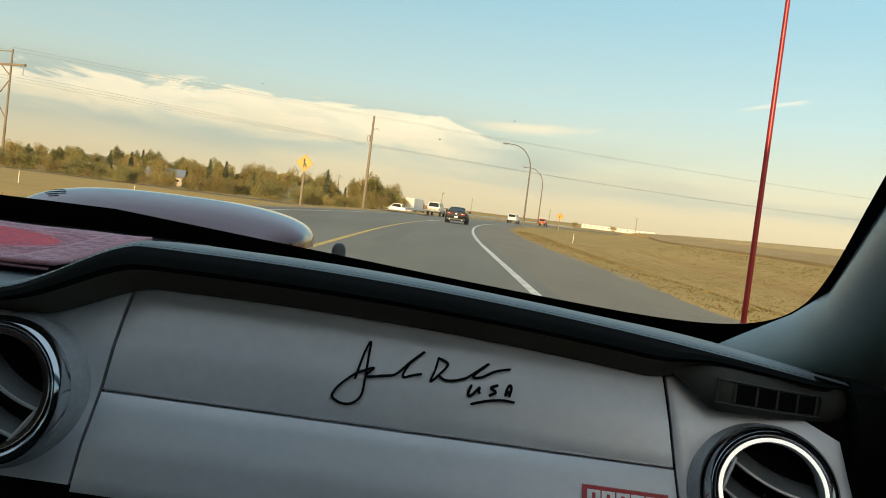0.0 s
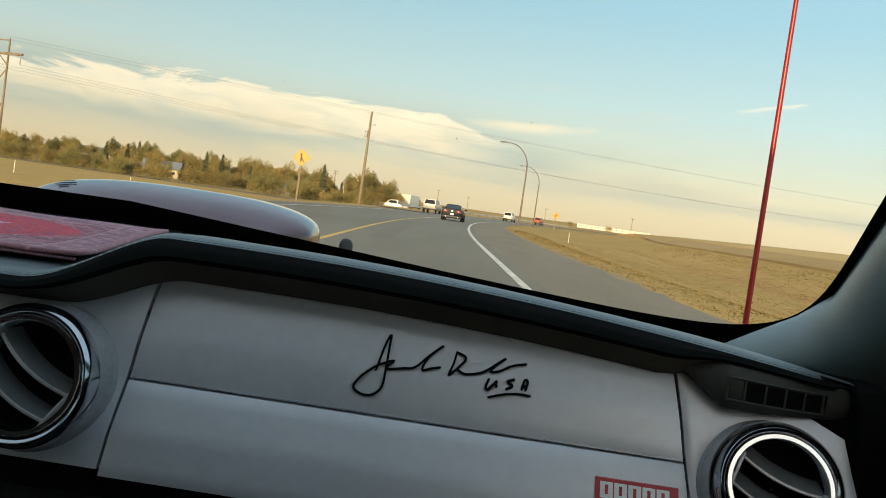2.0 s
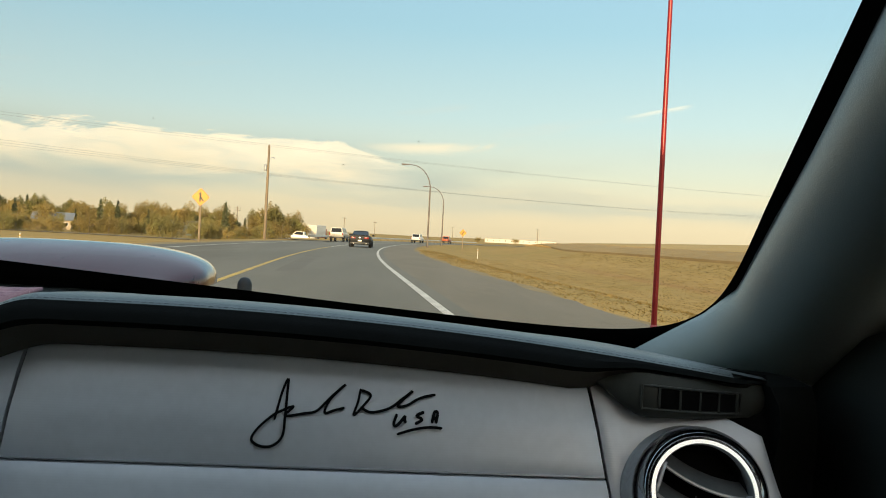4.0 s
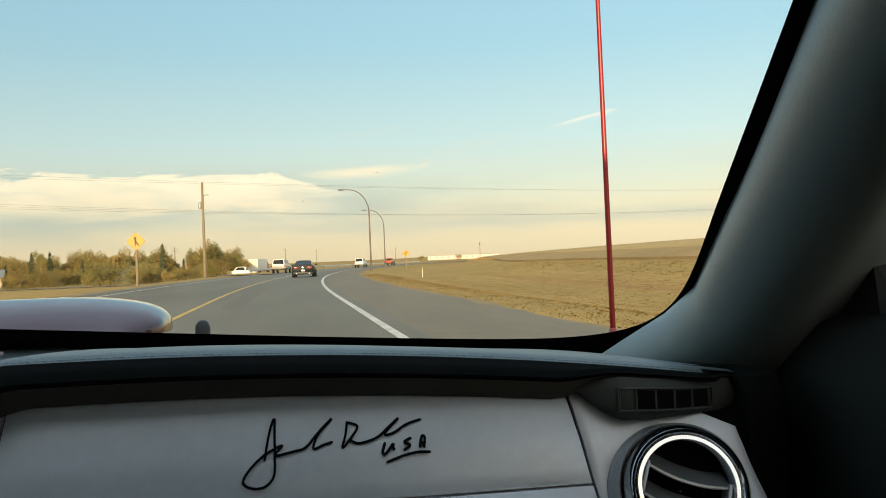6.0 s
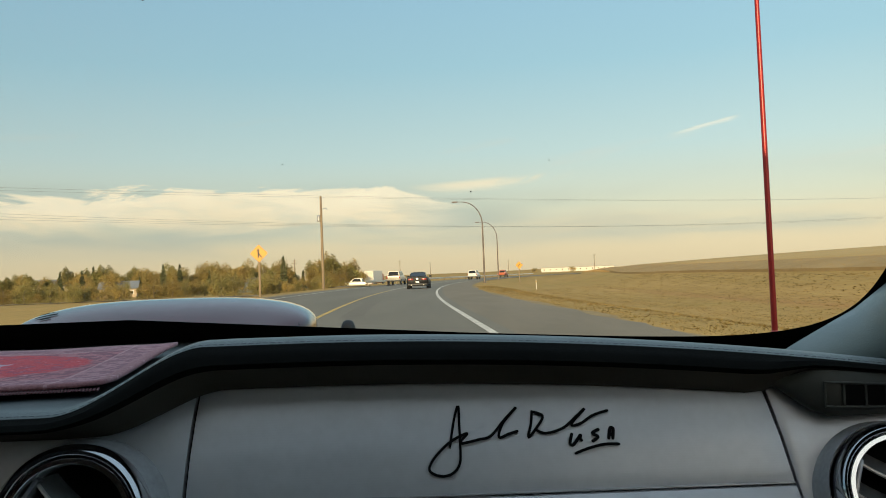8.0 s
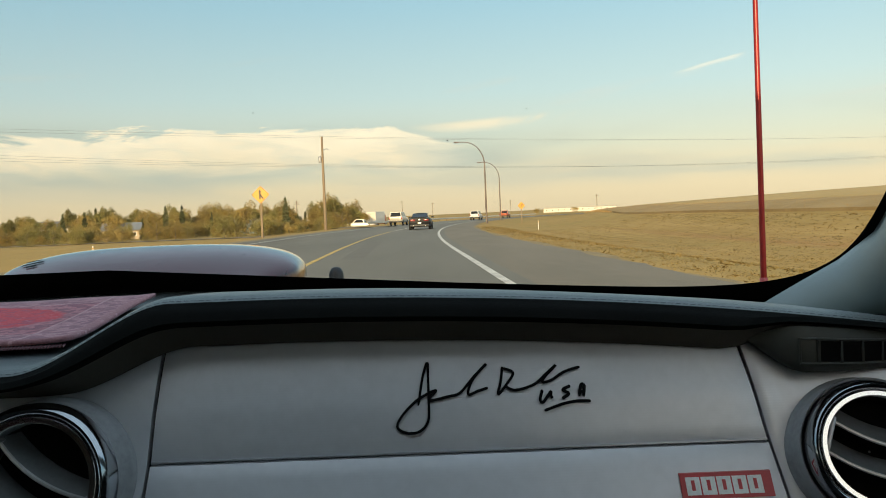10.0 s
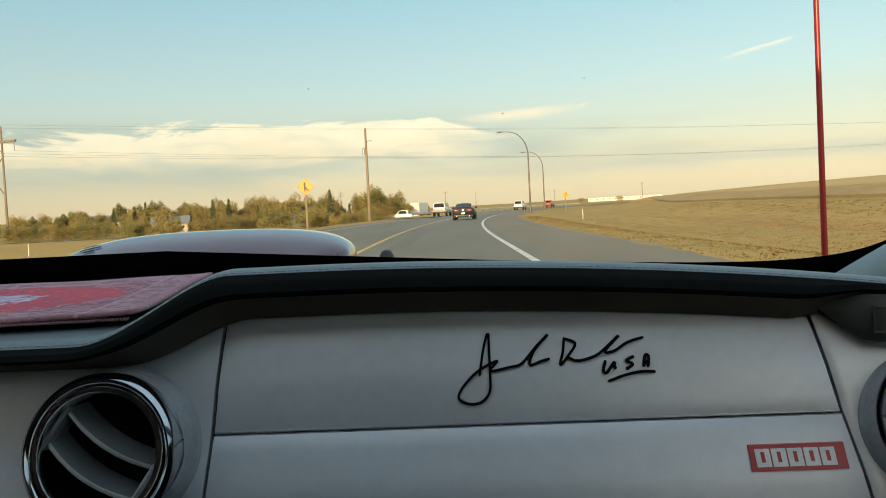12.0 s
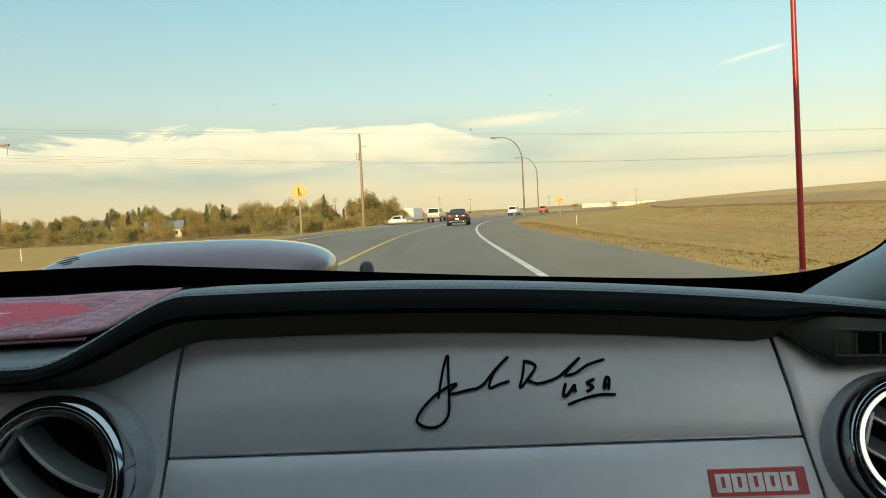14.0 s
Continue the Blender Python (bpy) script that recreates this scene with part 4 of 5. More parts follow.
# ---- outside of the car ----
def hood_z(x, y):
    u = (x - CAR_X) / 0.90
    return 0.906 - 0.037 * smoothstep(x, -0.27, -0.12) - 0.036 * smoothstep(y, 0.72, 0.95) - 0.11 * smoothstep(y, 0.55, 1.75) - 0.05 * abs(u) ** 3 - 0.05 * smoothstep(y, 1.55, 1.85)


def build_hood():
    hood = thing("car_hood", "deep red car hood with a raised scoop", "car hood")
    bm = B()
    loft(bm, [[(CAR_X + 0.93 * s * (1 - 0.10 * smoothstep(y, 1.2, 1.85)), y, hood_z(CAR_X + 0.93 * s, y) - 0.012) for s in np.linspace(-1, 1, 25)] for y in np.linspace(0.52, 1.85, 18)], False)
    panel = part("hood_panel", bm, M["paint"], hood, "", True)
    m = panel.modifiers.new("thickness", "SOLIDIFY")
    m.thickness = 0.02
    def scoop_at(k, y):
        q0 = min((y - 0.78) / 0.18, 1.0) if y > 0.78 else 0.0
        rise = (1 - (1 - q0) ** 1.9) * (1 - 0.75 * smoothstep(y, 1.05, 1.5))
        a = math.pi * k
        c, q = math.cos(a), math.sin(a)
        u = math.copysign(abs(c) ** 0.78, -c)
        return (-0.522 + u * 0.262 * (0.75 + 0.25 * smoothstep(y, 0.76, 0.91)) * (1 - 0.5 * smoothstep(y, 0.95, 1.45)), y, 0.873 - 0.02 * smoothstep(y, 1.0, 1.6) + 0.067 * abs(q) ** 0.62 * rise)
    bm = B()
    loft(bm, [[scoop_at(k / 56, y) for k in range(57)] for y in np.concatenate([np.linspace(0.76, 1.02, 24), np.linspace(1.08, 1.50, 12)])], False)
    scoop = part("scoop", bm, M["paint"], hood, "domed red scoop mirroring the sky", True)
    for y, k0, k1 in ((0.866, 0.235, 0.275), (0.880, 0.215, 0.295), (0.896, 0.225, 0.280)):
        bm = B()
        loft(bm, [[Vector(scoop_at(k0 + (k1 - k0) * q / 6, yy)) + Vector((0, -0.001, 0.0015)) for q in range(7)] for yy in (y, y + 0.007)], False)
        part("dark_mark", bm, M["ink"], scoop, "small dark bar")
    bm = B()
    tube(bm, [(-0.75, 0.785, 0.875), (-0.52, 0.775, 0.877), (-0.28, 0.785, 0.875)], 0.003, 6)
    part("scoop_seal", bm, M["black"], scoop, "", True)
    bm = B()
    lathe(bm, [(0.013, -0.03), (0.0125, -0.002), (0.011, 0.003), (0.008, 0.008), (0.004, 0.0100), (0.0005, 0.0105)], pose(-0.194, 0.884, 0.8815), 16, False)
    part("washer_jet", bm, M["black"], hood, "small black domed cap", True)
    return hood


build_hood()
bm = B()
loft(bm, [[(CAR_X + s * 0.80, glass_base(CAR_X + s * 0.80) + dy, z) for dy, z in ((-0.05, 0.835), (0.0, 0.852), (0.05, 0.853), (0.10, 0.842), (0.10, 0.80), (-0.05, 0.80))] for s in np.linspace(-1, 1, 20)])
tagged(part("cowl", bm, M["cavity"], None, "", True), "black cowl at the foot of the windscreen", "car cowl")
bm = B()
tube(bm, [(-1.02, 0.46, 0.872), (-0.86, 0.475, 0.884), (-0.72, 0.485, 0.884), (-0.655, 0.49, 0.876)], [0.006, 0.008, 0.007, 0.004], 8)
wiper = tagged(part("wiper", bm, M["black"], None, "", True), "black wiper arm parked below the windscreen", "wiper")


def build_antenna():
    x, y, z0 = 0.435, 0.608, 0.7965
    a = thing("car_antenna", "thin red metal antenna mast on the fender", "antenna", (x, y, z0))
    bm = B()
    tube(bm, [(0, 0, 0.03), (0, 0, 0.08), (0, 0, 0.30), (0, 0, 0.555)], [0.0046, 0.0042, 0.0038, 0.0032], 12)
    part("mast", bm, M["anod"], a, "", True)
    bm = B()
    lathe(bm, [(0.013, 0.0), (0.012, 0.015), (0.007, 0.03), (0.0055, 0.052), (0.0048, 0.055)], Matrix(), 16)
    part("base", bm, M["anod"], a, "", True)
    bm = B()
    lathe(bm, [(0.0032, 0.555), (0.0042, 0.558), (0.0040, 0.566), (0.0026, 0.568), (0.0038, 0.571), (0.0044, 0.578), (0.0030, 0.585), (0.0005, 0.587)], Matrix(), 14)
    part("tip", bm, M["anod"], a, "turned red tip", True)
    bm = B()
    lathe(bm, [(0.0042, 0.055), (0.0056, 0.057), (0.0056, 0.066), (0.0040, 0.068)], Matrix(), 14)
    part("collar", bm, M["ring_metal"], a, "", True)


build_antenna()


def own_body():
    """The shell of the car that carries the camera: sides, roof, tail and wheels."""
    car = thing("car", "deep red two-door car body around the cabin", "car")
    for side in (1, -1):
        x = CAR_X + side * 0.94
        bm = B()
        rows = []
        for y, top, low in ((1.80, 0.60, 0.30), (1.60, 0.67, 0.26), (1.42, 0.70, 0.45), (1.25, 0.725, 0.64), (1.05, 0.745, 0.70), (0.85, 0.77, 0.64), (0.68, 0.79, 0.45), (0.55, 0.80, 0.24), (0.30, 0.81, 0.22),
                            (-0.5, 0.87, 0.22), (-1.15, 0.91, 0.22), (-1.32, 0.92, 0.45), (-1.5, 0.93, 0.66), (-1.70, 0.93, 0.71), (-1.9, 0.93, 0.66), (-2.06, 0.93, 0.45), (-2.2, 0.92, 0.28), (-2.75, 0.90, 0.35)):
            inn = 0.05 * smoothstep(abs(y), 1.3, 2.7)
            rows.append([(x - side * (0.10 + inn), y, low), (x - side * (0.01 + inn), y, low), (x - side * inn, y, low + (top - low) * 0.45), (x - side * (0.03 + inn), y, top - 0.05), (x - side * (0.06 + inn), y, top), (x - side * (0.10 + inn), y, top)])
        loft(bm, rows)
        part("side_panel", bm, M["paint"], car, "", True)
        bm = B()
        loft(bm, [[(CAR_X + side * a, y, z) for a, z in ((0.82, 0.90), (0.77, 1.10), (0.66, zt), (0.60, zt), (0.71, min(1.08, zt - 0.02)), (0.76, 0.90))] for y, zt in ((-1.10, 1.315), (-1.25, 1.315), (-1.7, 1.28), (-2.2, 0.99))])
        part("rear_pillar", bm, M["paint"], car, "", True)
        for y in (1.05, -1.70):
            m = pose(CAR_X + side * 0.86, y, 0.33, 0, 90, 0)
            bm = B()
            lathe(bm, [(0.23, -0.11), (0.31, -0.115), (0.33, -0.09), (0.33, 0.09), (0.31, 0.115), (0.23, 0.11)], m, 28, False)
            wheel = part("wheel", bm, M["tyre"], car, "", True)
            bm = B()
            lathe(bm, [(0.001, 0.03 * side), (0.06, 0.05 * side), (0.20, 0.06 * side), (0.235, 0.10 * side), (0.235, -0.10 * side), (0.001, -0.10 * side)], m, 24, False)
            part("rim", bm, M["silver_plain"], wheel, "", True)
    bm = B()
    loft(bm, [[(CAR_X + s * h, y, 1.365 - 0.05 * s ** 4 - dz) for s in np.linspace(-1, 1, 9)] for y, h, dz in ((-0.385, 0.66, 0.0), (-0.6, 0.66, 0.0), (-1.2, 0.65, 0.0), (-1.62, 0.62, 0.06), (-1.74, 0.61, 0.09))], False)
    part("roof", bm, M["paint"], car, "", True)
    bm = B()
    loft(bm, [[(CAR_X - 0.80, y, 0.35), (CAR_X + 0.80, y, 0.35), (CAR_X + 0.80, y, z), (CAR_X - 0.80, y, z)] for y, z in ((-1.70, 0.93), (-2.2, 0.985), (-2.70, 0.97), (-2.76, 0.80))])
    part("tail", bm, M["paint"], car, "", True)
    bm = B()
    loft(bm, [[(CAR_X + s * h, y, z) for s in (-1, 0, 1)] for y, z, h in ((-1.72, 1.272, 0.60), (-2.22, 0.99, 0.70))], False)
    glass = part("rear_glass", bm, M["glass"], car)
    glass.visible_shadow = False
    bm = B()
    loft(bm, [[(CAR_X - 0.84 * k, y, 0.28), (CAR_X + 0.84 * k, y, 0.28), (CAR_X + 0.84 * k, y, z), (CAR_X - 0.84 * k, y, z)] for y, z, k in ((1.55, 0.66, 1), (1.80, 0.62, 0.96), (1.92, 0.60, 0.88))])
    part("nose", bm, M["paint"], car, "", True)


own_body()


# ---- other vehicles ----
GRADE = math.degrees(math.atan(0.0120))


def wheels(car, half, ys, r):
    for side in (1, -1):
        for y in ys:
            m = pose(side * half, y, r, 0, 90, 0)
            bm = B()
            lathe(bm, [(r * 0.62, -0.11), (r * 0.94, -0.12), (r, -0.09), (r, 0.09), (r * 0.94, 0.12), (r * 0.62, 0.11)], m, 20, False)
            w = part("wheel", bm, M["tyre"], car, "", True)
            bm = B()
            lathe(bm, [(0.01, 0.07 * side), (r * 0.6, 0.09 * side), (r * 0.64, -0.09 * side), (0.01, -0.08 * side)], m, 16, False)
            part("rim", bm, M["silver_plain"], w, "", True)


def ring_at(y, hw, z0, z1, tumble=0.0, shoulder=0.12):
    """A body section: flat sill, rounded sides, slight crown."""
    zs = [(hw * 0.88, z0), (hw * 0.97, z0 + 0.10), (hw, z0 + (z1 - z0) * 0.45), (hw * (1 - tumble * 0.5), z1 - shoulder), (hw * (1 - tumble) * 0.92, z1 - 0.02), (hw * (1 - tumble) * 0.5, z1 + 0.01)]
    return [(x, y, z) for x, z in zs] + [(-x, y, z) for x, z in zs[::-1]]


def coupe(at, rz, paint, label):
    car = thing("car", label, "car", at, rz=rz, rx=GRADE)
    bm = B()
    loft(bm, [ring_at(y, hw, z0, z1, t) for y, hw, z0, z1, t in ((-2.32, 0.80, 0.42, 0.72, 0.02), (-2.28, 0.86, 0.30, 0.98, 0.03), (-2.0, 0.92, 0.26, 1.02, 0.06), (-1.2, 0.94, 0.22, 0.99, 0.08), (0.3, 0.93, 0.22, 0.95, 0.08), (1.3, 0.92, 0.24, 0.92, 0.10), (2.1, 0.86, 0.26, 0.82, 0.10), (2.35, 0.74, 0.34, 0.66, 0.05))])
    part("body", bm, paint, car, "", True)
    bm = B()
    loft(bm, [[(s * hw, y, z) for s in np.linspace(-1, 1, 7) for z in [z1 - 0.05 * s ** 4 if True else 0]] + [(hw * 1.12, y, 0.94), (-hw * 1.12, y, 0.94)] for y, hw, z1 in ((-0.95, 0.58, 1.36), (-0.4, 0.60, 1.40), (0.15, 0.60, 1.37))])
    part("roof", bm, paint, car, "", True)
    bm = B()
    loft(bm, [[(-0.66, -1.72, 1.0), (0.66, -1.72, 1.0)], [(-0.56, -0.93, 1.345), (0.56, -0.93, 1.345)]], False)
    part("rear_window", bm, M["tint_glass"], car)
    bm = B()
    loft(bm, [[(-0.70, 0.95, 0.95), (0.70, 0.95, 0.95)], [(-0.56, 0.13, 1.36), (0.56, 0.13, 1.36)]], False)
    part("windscreen", bm, M["tint_glass"], car)
    for s in (1, -1):
        bm = B()
        loft(bm, [[(s * 0.70, -1.70, 0.98), (s * 0.69, 0.9, 0.95)], [(s * 0.605, -0.90, 1.33), (s * 0.605, 0.12, 1.35)]], False)
        part("side_window", bm, M["tint_glass"], car)
        bm = B()
        box(bm, s * 0.55 - 0.20, s * 0.55 + 0.20, -2.335, -2.27, 0.72, 0.86, 0.02)
        part("tail_light", bm, M["tail"], car, "", True)
        bm = B()
        box(bm, s * 0.98 - 0.10, s * 0.98 + 0.10, 0.45, 0.60, 0.96, 1.09, 0.03)
        part("mirror", bm, paint, car, "", True)
        bm = B()
        tube(bm, [(s * 0.52, -2.38, 0.33), (s * 0.52, -2.1, 0.33)], 0.045, 12)
        part("exhaust", bm, M["chrome"], car, "", True)
    bm = B()
    box(bm, -0.15, 0.15, -2.355, -2.33, 0.50, 0.62, 0.005)
    part("rear_plate", bm, M["car_silver"], car, "pale plate")
    bm = B()
    box(bm, -0.72, 0.72, -2.40, -2.2, 1.01, 1.05, 0.012)
    part("spoiler", bm, paint, car, "", True)
    bm = B()
    lathe(bm, [(0.09, 0), (0.085, 0.012), (0.06, 0.016), (0.001, 0.016)], pose(0, -2.325, 0.80, 90, 0, 0), 18, False)
    part("emblem", bm, M["chrome"], car, "", True)
    bm = B()
    box(bm, -0.80, 0.80, -2.36, -2.2, 0.26, 0.44, 0.03)
    part("bumper", bm, M["black"], car, "", True)
    wheels(car, 0.82, (1.42, -1.32), 0.34)
    return car


def truck(at, rz, paint, label, cover=True):
    """A pickup with a crew cab."""
    car = thing("pickup_truck", label, "pickup truck", at, rz=rz, rx=GRADE)
    bm = B()
    loft(bm, [ring_at(y, hw, z0, z1, 0.04, 0.08) for y, hw, z0, z1 in ((-2.85, 0.93, 0.55, 1.20), (-2.80, 0.97, 0.50, 1.24), (-0.8, 0.98, 0.45, 1.22), (1.2, 0.98, 0.45, 1.20), (2.3, 0.96, 0.48, 1.16), (2.8, 0.88, 0.55, 1.0))])
    part("body", bm, paint, car, "", True)
    bm = B()
    loft(bm, [[(-0.86, y0, 1.2), (0.86, y0, 1.2), (0.70, y1, 1.88), (-0.70, y1, 1.88)] for y0, y1 in ((-0.95 if not cover else -2.7, -0.8 if not cover else -2.5), (1.35, 0.6))])
    part("cab", bm, paint, car, "", True)
    bm = B()
    yb = -2.72 if cover else -0.98
    loft(bm, [[(-0.72, yb - 0.01, 1.28), (0.72, yb - 0.01, 1.28)], [(-0.62, yb + 0.17, 1.80), (0.62, yb + 0.17, 1.80)]], False)
    part("rear_window", bm, M["tint_glass"], car)
    for s in (1, -1):
        bm = B()
        loft(bm, [[(s * 0.865, yb + 0.2, 1.28), (s * 0.865, 1.0, 1.28)], [(s * 0.735, yb + 0.4, 1.80), (s * 0.735, 0.55, 1.80)]], False)
        part("side_window", bm, M["tint_glass"], car)
        bm = B()
        box(bm, s * 0.87 - 0.08, s * 0.87 + 0.08, -2.88, -2.80, 0.85, 1.20, 0.02)
        part("tail_light", bm, M["tail"], car, "", True)
    bm = B()
    box(bm, -0.95, 0.95, -2.98, -2.82, 0.48, 0.66, 0.03)
    part("bumper", bm, M["black"], car, "", True)
    wheels(car, 0.86, (1.75, -1.75), 0.40)
    return car


def on_lane(y, o, z=0.0):
    return (lane_x(y) + o, y, rise(y) + z)


def heading(y):
    return -math.degrees(math.atan((lane_x(y + 1) - lane_x(y - 1)) / 2))


coupe(on_lane(72, 0.0), heading(72), M["car_black"], "black two-door coupe on the road ahead")
truck(on_lane(118, -7.2), heading(122), M["car_silver"], "pale gold pickup with a canopy on the road")
truck(on_lane(215, -2.0, 0.0), heading(215), M["car_red"], "orange-red pickup far down the road", False)
truck(on_lane(175, -2.2), heading(175), M["car_white"], "white pickup with a canopy far down the road")
truck((-15.5, 152.0, height(-15.5, 152.0)), 84, M["car_silver"], "pale pickup stopped beside the trees", False)


# ---- roadside things ----
def street_lamp(x, y):
    z = height(x, y)
    lamp = thing("street_lamp", "tall dark steel street lamp with a curved arm", "street lamp", (x, y, z - 0.02), "street lamps by the road", rz=heading(y))
    bm = B()
    pts = [(0, 0, 0), (0, 0, 4), (0, 0, 7.2)] + [(-2.6 * (1 - math.cos(a)) * 0.95, 0, 7.2 + 2.9 * math.sin(a)) for a in np.linspace(0.15, 1.57, 9)] + [(-3.0, 0, 10.12)]
    tube(bm, pts, [0.11, 0.095, 0.08] + [0.07 - 0.003 * k for k in range(9)] + [0.04], 10)
    part("pole", bm, M["steel"], lamp, "", True)
    bm = B()
    lathe(bm, [(0.20, 0), (0.20, 0.03), (0.13, 0.05), (0.12, 0.3)], Matrix(), 12)
    part("foot", bm, M["steel"], lamp, "", True)
    bm = B()
    loft(bm, [[(x0, -w, 10.12 - h), (x0, w, 10.12 - h), (x0, w * 0.7, 10.12 + 0.07), (x0, -w * 0.7, 10.12 + 0.07)] for x0, w, h in ((-2.95, 0.05, 0.03), (-3.15, 0.15, 0.08), (-3.55, 0.17, 0.09), (-3.7, 0.08, 0.03))])
    part("lamp_head", bm, M["steel"], lamp, "", True)


street_lamp(lane_x(104) + 5.6, 104)
street_lamp(lane_x(146) + 5.6, 146)


def warning_sign(x, y, size, high, marks, label, rz=0.0):
    z = height(x, y)
    s = thing("road_sign", label, "road sign", (x, y, z - 0.05), rz=rz)
    bm = B()
    box(bm, -0.075, 0.075, -0.05, 0.05, 0, high + size * 0.3, 0.01)
    part("post", bm, M["timber"], s)

    def plate(half, y0, y1, mat, name):
        b = B()
        bmesh.ops.transform(b, matrix=Matrix.Translation((0, 0, high)) @ pose(0, 0, 0, 0, 45, 0), verts=box(b, -half, half, y0, y1, -half, half).verts)
        bmesh.ops.bevel(b, geom=[e for e in b.edges if abs(e.verts[0].co.y - e.verts[1].co.y) > 0.001], offset=0.05, segments=3, affect="EDGES")
        return part(name, b, mat, s)
    plate(size / 2, -0.062, -0.054, M["sign_yellow"], "plate")
    plate(size / 2 - 0.022, -0.0665, -0.063, M["sign_black"], "border")
    plate(size / 2 - 0.040, -0.071, -0.067, M["sign_yellow"], "face")
    for m in marks:
        bm = B()
        loft(bm, [[(px, yy, high + pz) for px, pz in m] for yy in (-0.076, -0.072)])
        part("arrow", bm, M["sign_black"], s)


def bar(x0, z0, x1, z1, w):
    d = Vector((x1 - x0, z1 - z0)).normalized() * w
    return [(x0 - d.y, z0 + d.x), (x0 + d.y, z0 - d.x), (x1 + d.y, z1 - d.x), (x1 - d.y, z1 + d.x)]


warning_sign(-13.6, 62, 0.95, 3.25, [bar(-0.04, -0.34, -0.04, 0.22, 0.05), bar(0.20, -0.30, -0.02, 0.02, 0.05), [(-0.17, 0.18), (0.09, 0.18), (-0.04, 0.38)]], "yellow diamond merge sign on a timber post beside the road")
warning_sign(lane_x(140) + 9.5, 140, 0.90, 2.9, [bar(-0.06, -0.32, -0.06, 0.05, 0.05), bar(-0.06, 0.02, 0.12, 0.14, 0.05), [(0.06, 0.25), (0.26, 0.20), (0.16, 0.03)]], "yellow diamond bend sign beside the shoulder")


def guardrail(y0, y1, o):
    """A pale rail on short posts along the road's far edge."""
    g = thing("guardrail", "pale weathered guardrail on short posts", "guardrail", (0, 0, 0))
    bm = B()
    prof = ((0.0, 0.42), (0.05, 0.50), (0.0, 0.58), (0.05, 0.66), (0.0, 0.74), (-0.03, 0.58))
    loft(bm, [[(lane_x(y) + o + a, y, height(lane_x(y) + o, y) + z) for a, z in prof] for y in np.linspace(y0, y1, 30)])
    part("rail", bm, M["wall_white"], g)
    for y in np.arange(y0 + 2, y1, 8.0):
        x = lane_x(y) + o - 0.12
        bm = B()
        box(bm, x - 0.08, x + 0.08, y - 0.08, y + 0.08, height(x, y) - 0.1, height(x, y) + 0.72, 0.01)
        part("post", bm, M["timber"], g)


guardrail(118, 300, -11.6)


def lorry(at, rz):
    """A box trailer behind a cab."""
    t = thing("lorry", "white box lorry far along the road", "lorry", at, rz=rz, rx=GRADE)
    bm = B()
    box(bm, -1.27, 1.27, -9.0, 2.6, 1.15, 4.0, 0.04)
    part("trailer", bm, M["car_white"], t)
    for s in (1, -1):
        bm = B()
        box(bm, s * 0.63 - 0.58, s * 0.63 + 0.58, -9.05, -9.005, 1.25, 3.9, 0.01)
        part("rear_door", bm, M["wall_white"], t)
        bm = B()
        box(bm, s * 1.05 - 0.12, s * 1.05 + 0.12, -9.10, -9.0, 0.95, 1.10, 0.01)
        part("tail_light", bm, M["tail"], t)
    bm = B()
    loft(bm, [ring_at(y, hw, 0.6, z1, 0.08) for y, hw, z1 in ((3.2, 1.2, 3.1), (4.6, 1.2, 3.2), (5.4, 1.18, 2.4), (5.8, 1.05, 1.9))])
    part("cab", bm, M["car_red"], t, "", True)
    wheels(t, 1.08, (-7.6, -6.4, 3.6, 5.0), 0.50)


lorry((-19.0, 238.0, height(-19.0, 238.0)), -8)


def marker_post(x, y):
    p = thing("marker_post", "short white roadside marker post with a dark band", "marker post", (x, y, height(x, y) - 0.05), "marker posts along the verge")
    bm = B()
    box(bm, -0.03, 0.03, -0.02, 0.02, 0, 0.95, 0.005)
    part("post", bm, M["wall_white"], p)
    bm = B()
    box(bm, -0.032, 0.032, -0.022, 0.022, 0.74, 0.82)
    part("band", bm, M["sign_yellow"], p)


for x, y in ((lane_x(78) + 10.5, 78), (-22.0, 52.0), (-34.0, 60.0)):
    marker_post(x, y)


def utility_pole(x, y, tall, arms, label, tilt=0.0):
    z = height(x, y)
    p = thing("utility_pole", label, "utility pole", (x, y, z - 0.3), rz=tilt)
    bm = B()
    tube(bm, [(0, 0, 0), (0, 0, tall * 0.5), (0, 0, tall + 0.3)], [0.17, 0.15, 0.11], 10)
    part("pole", bm, M["timber"], p, "", True)
    for k in range(arms):
        bm = B()
        box(bm, -1.2, 1.2, -0.16, -0.06, tall - 0.45 - 0.9 * k, tall - 0.30 - 0.9 * k)
        arm = part("crossarm", bm, M["timber"], p)
        for q in (-1.0, -0.45, 0.45, 1.0):
            bm = B()
            lathe(bm, [(0.04, 0), (0.06, 0.06), (0.03, 0.10), (0.05, 0.15), (0.01, 0.18)], pose(q, -0.11, tall - 0.30 - 0.9 * k), 8)
            part("insulator", bm, M["socket"], arm)
    if arms == 0:
        bm = B()
        lathe(bm, [(0.16, 0), (0.18, 0.1), (0.18, 0.65), (0.10, 0.75)], pose(-0.30, 0, tall - 2.6), 12)
        part("transformer", bm, M["socket"], p, "grey canister", True)
        bm = B()
        tube(bm, [(0.08, 0, tall - 1.2), (0.55, 0, tall - 1.05), (0.70, 0, tall - 1.25)], 0.045, 6)
        part("bracket", bm, M["socket"], p)


utility_pole(-13.6, 95.0, 10.5, 0, "weathered timber utility pole with a canister and bracket")
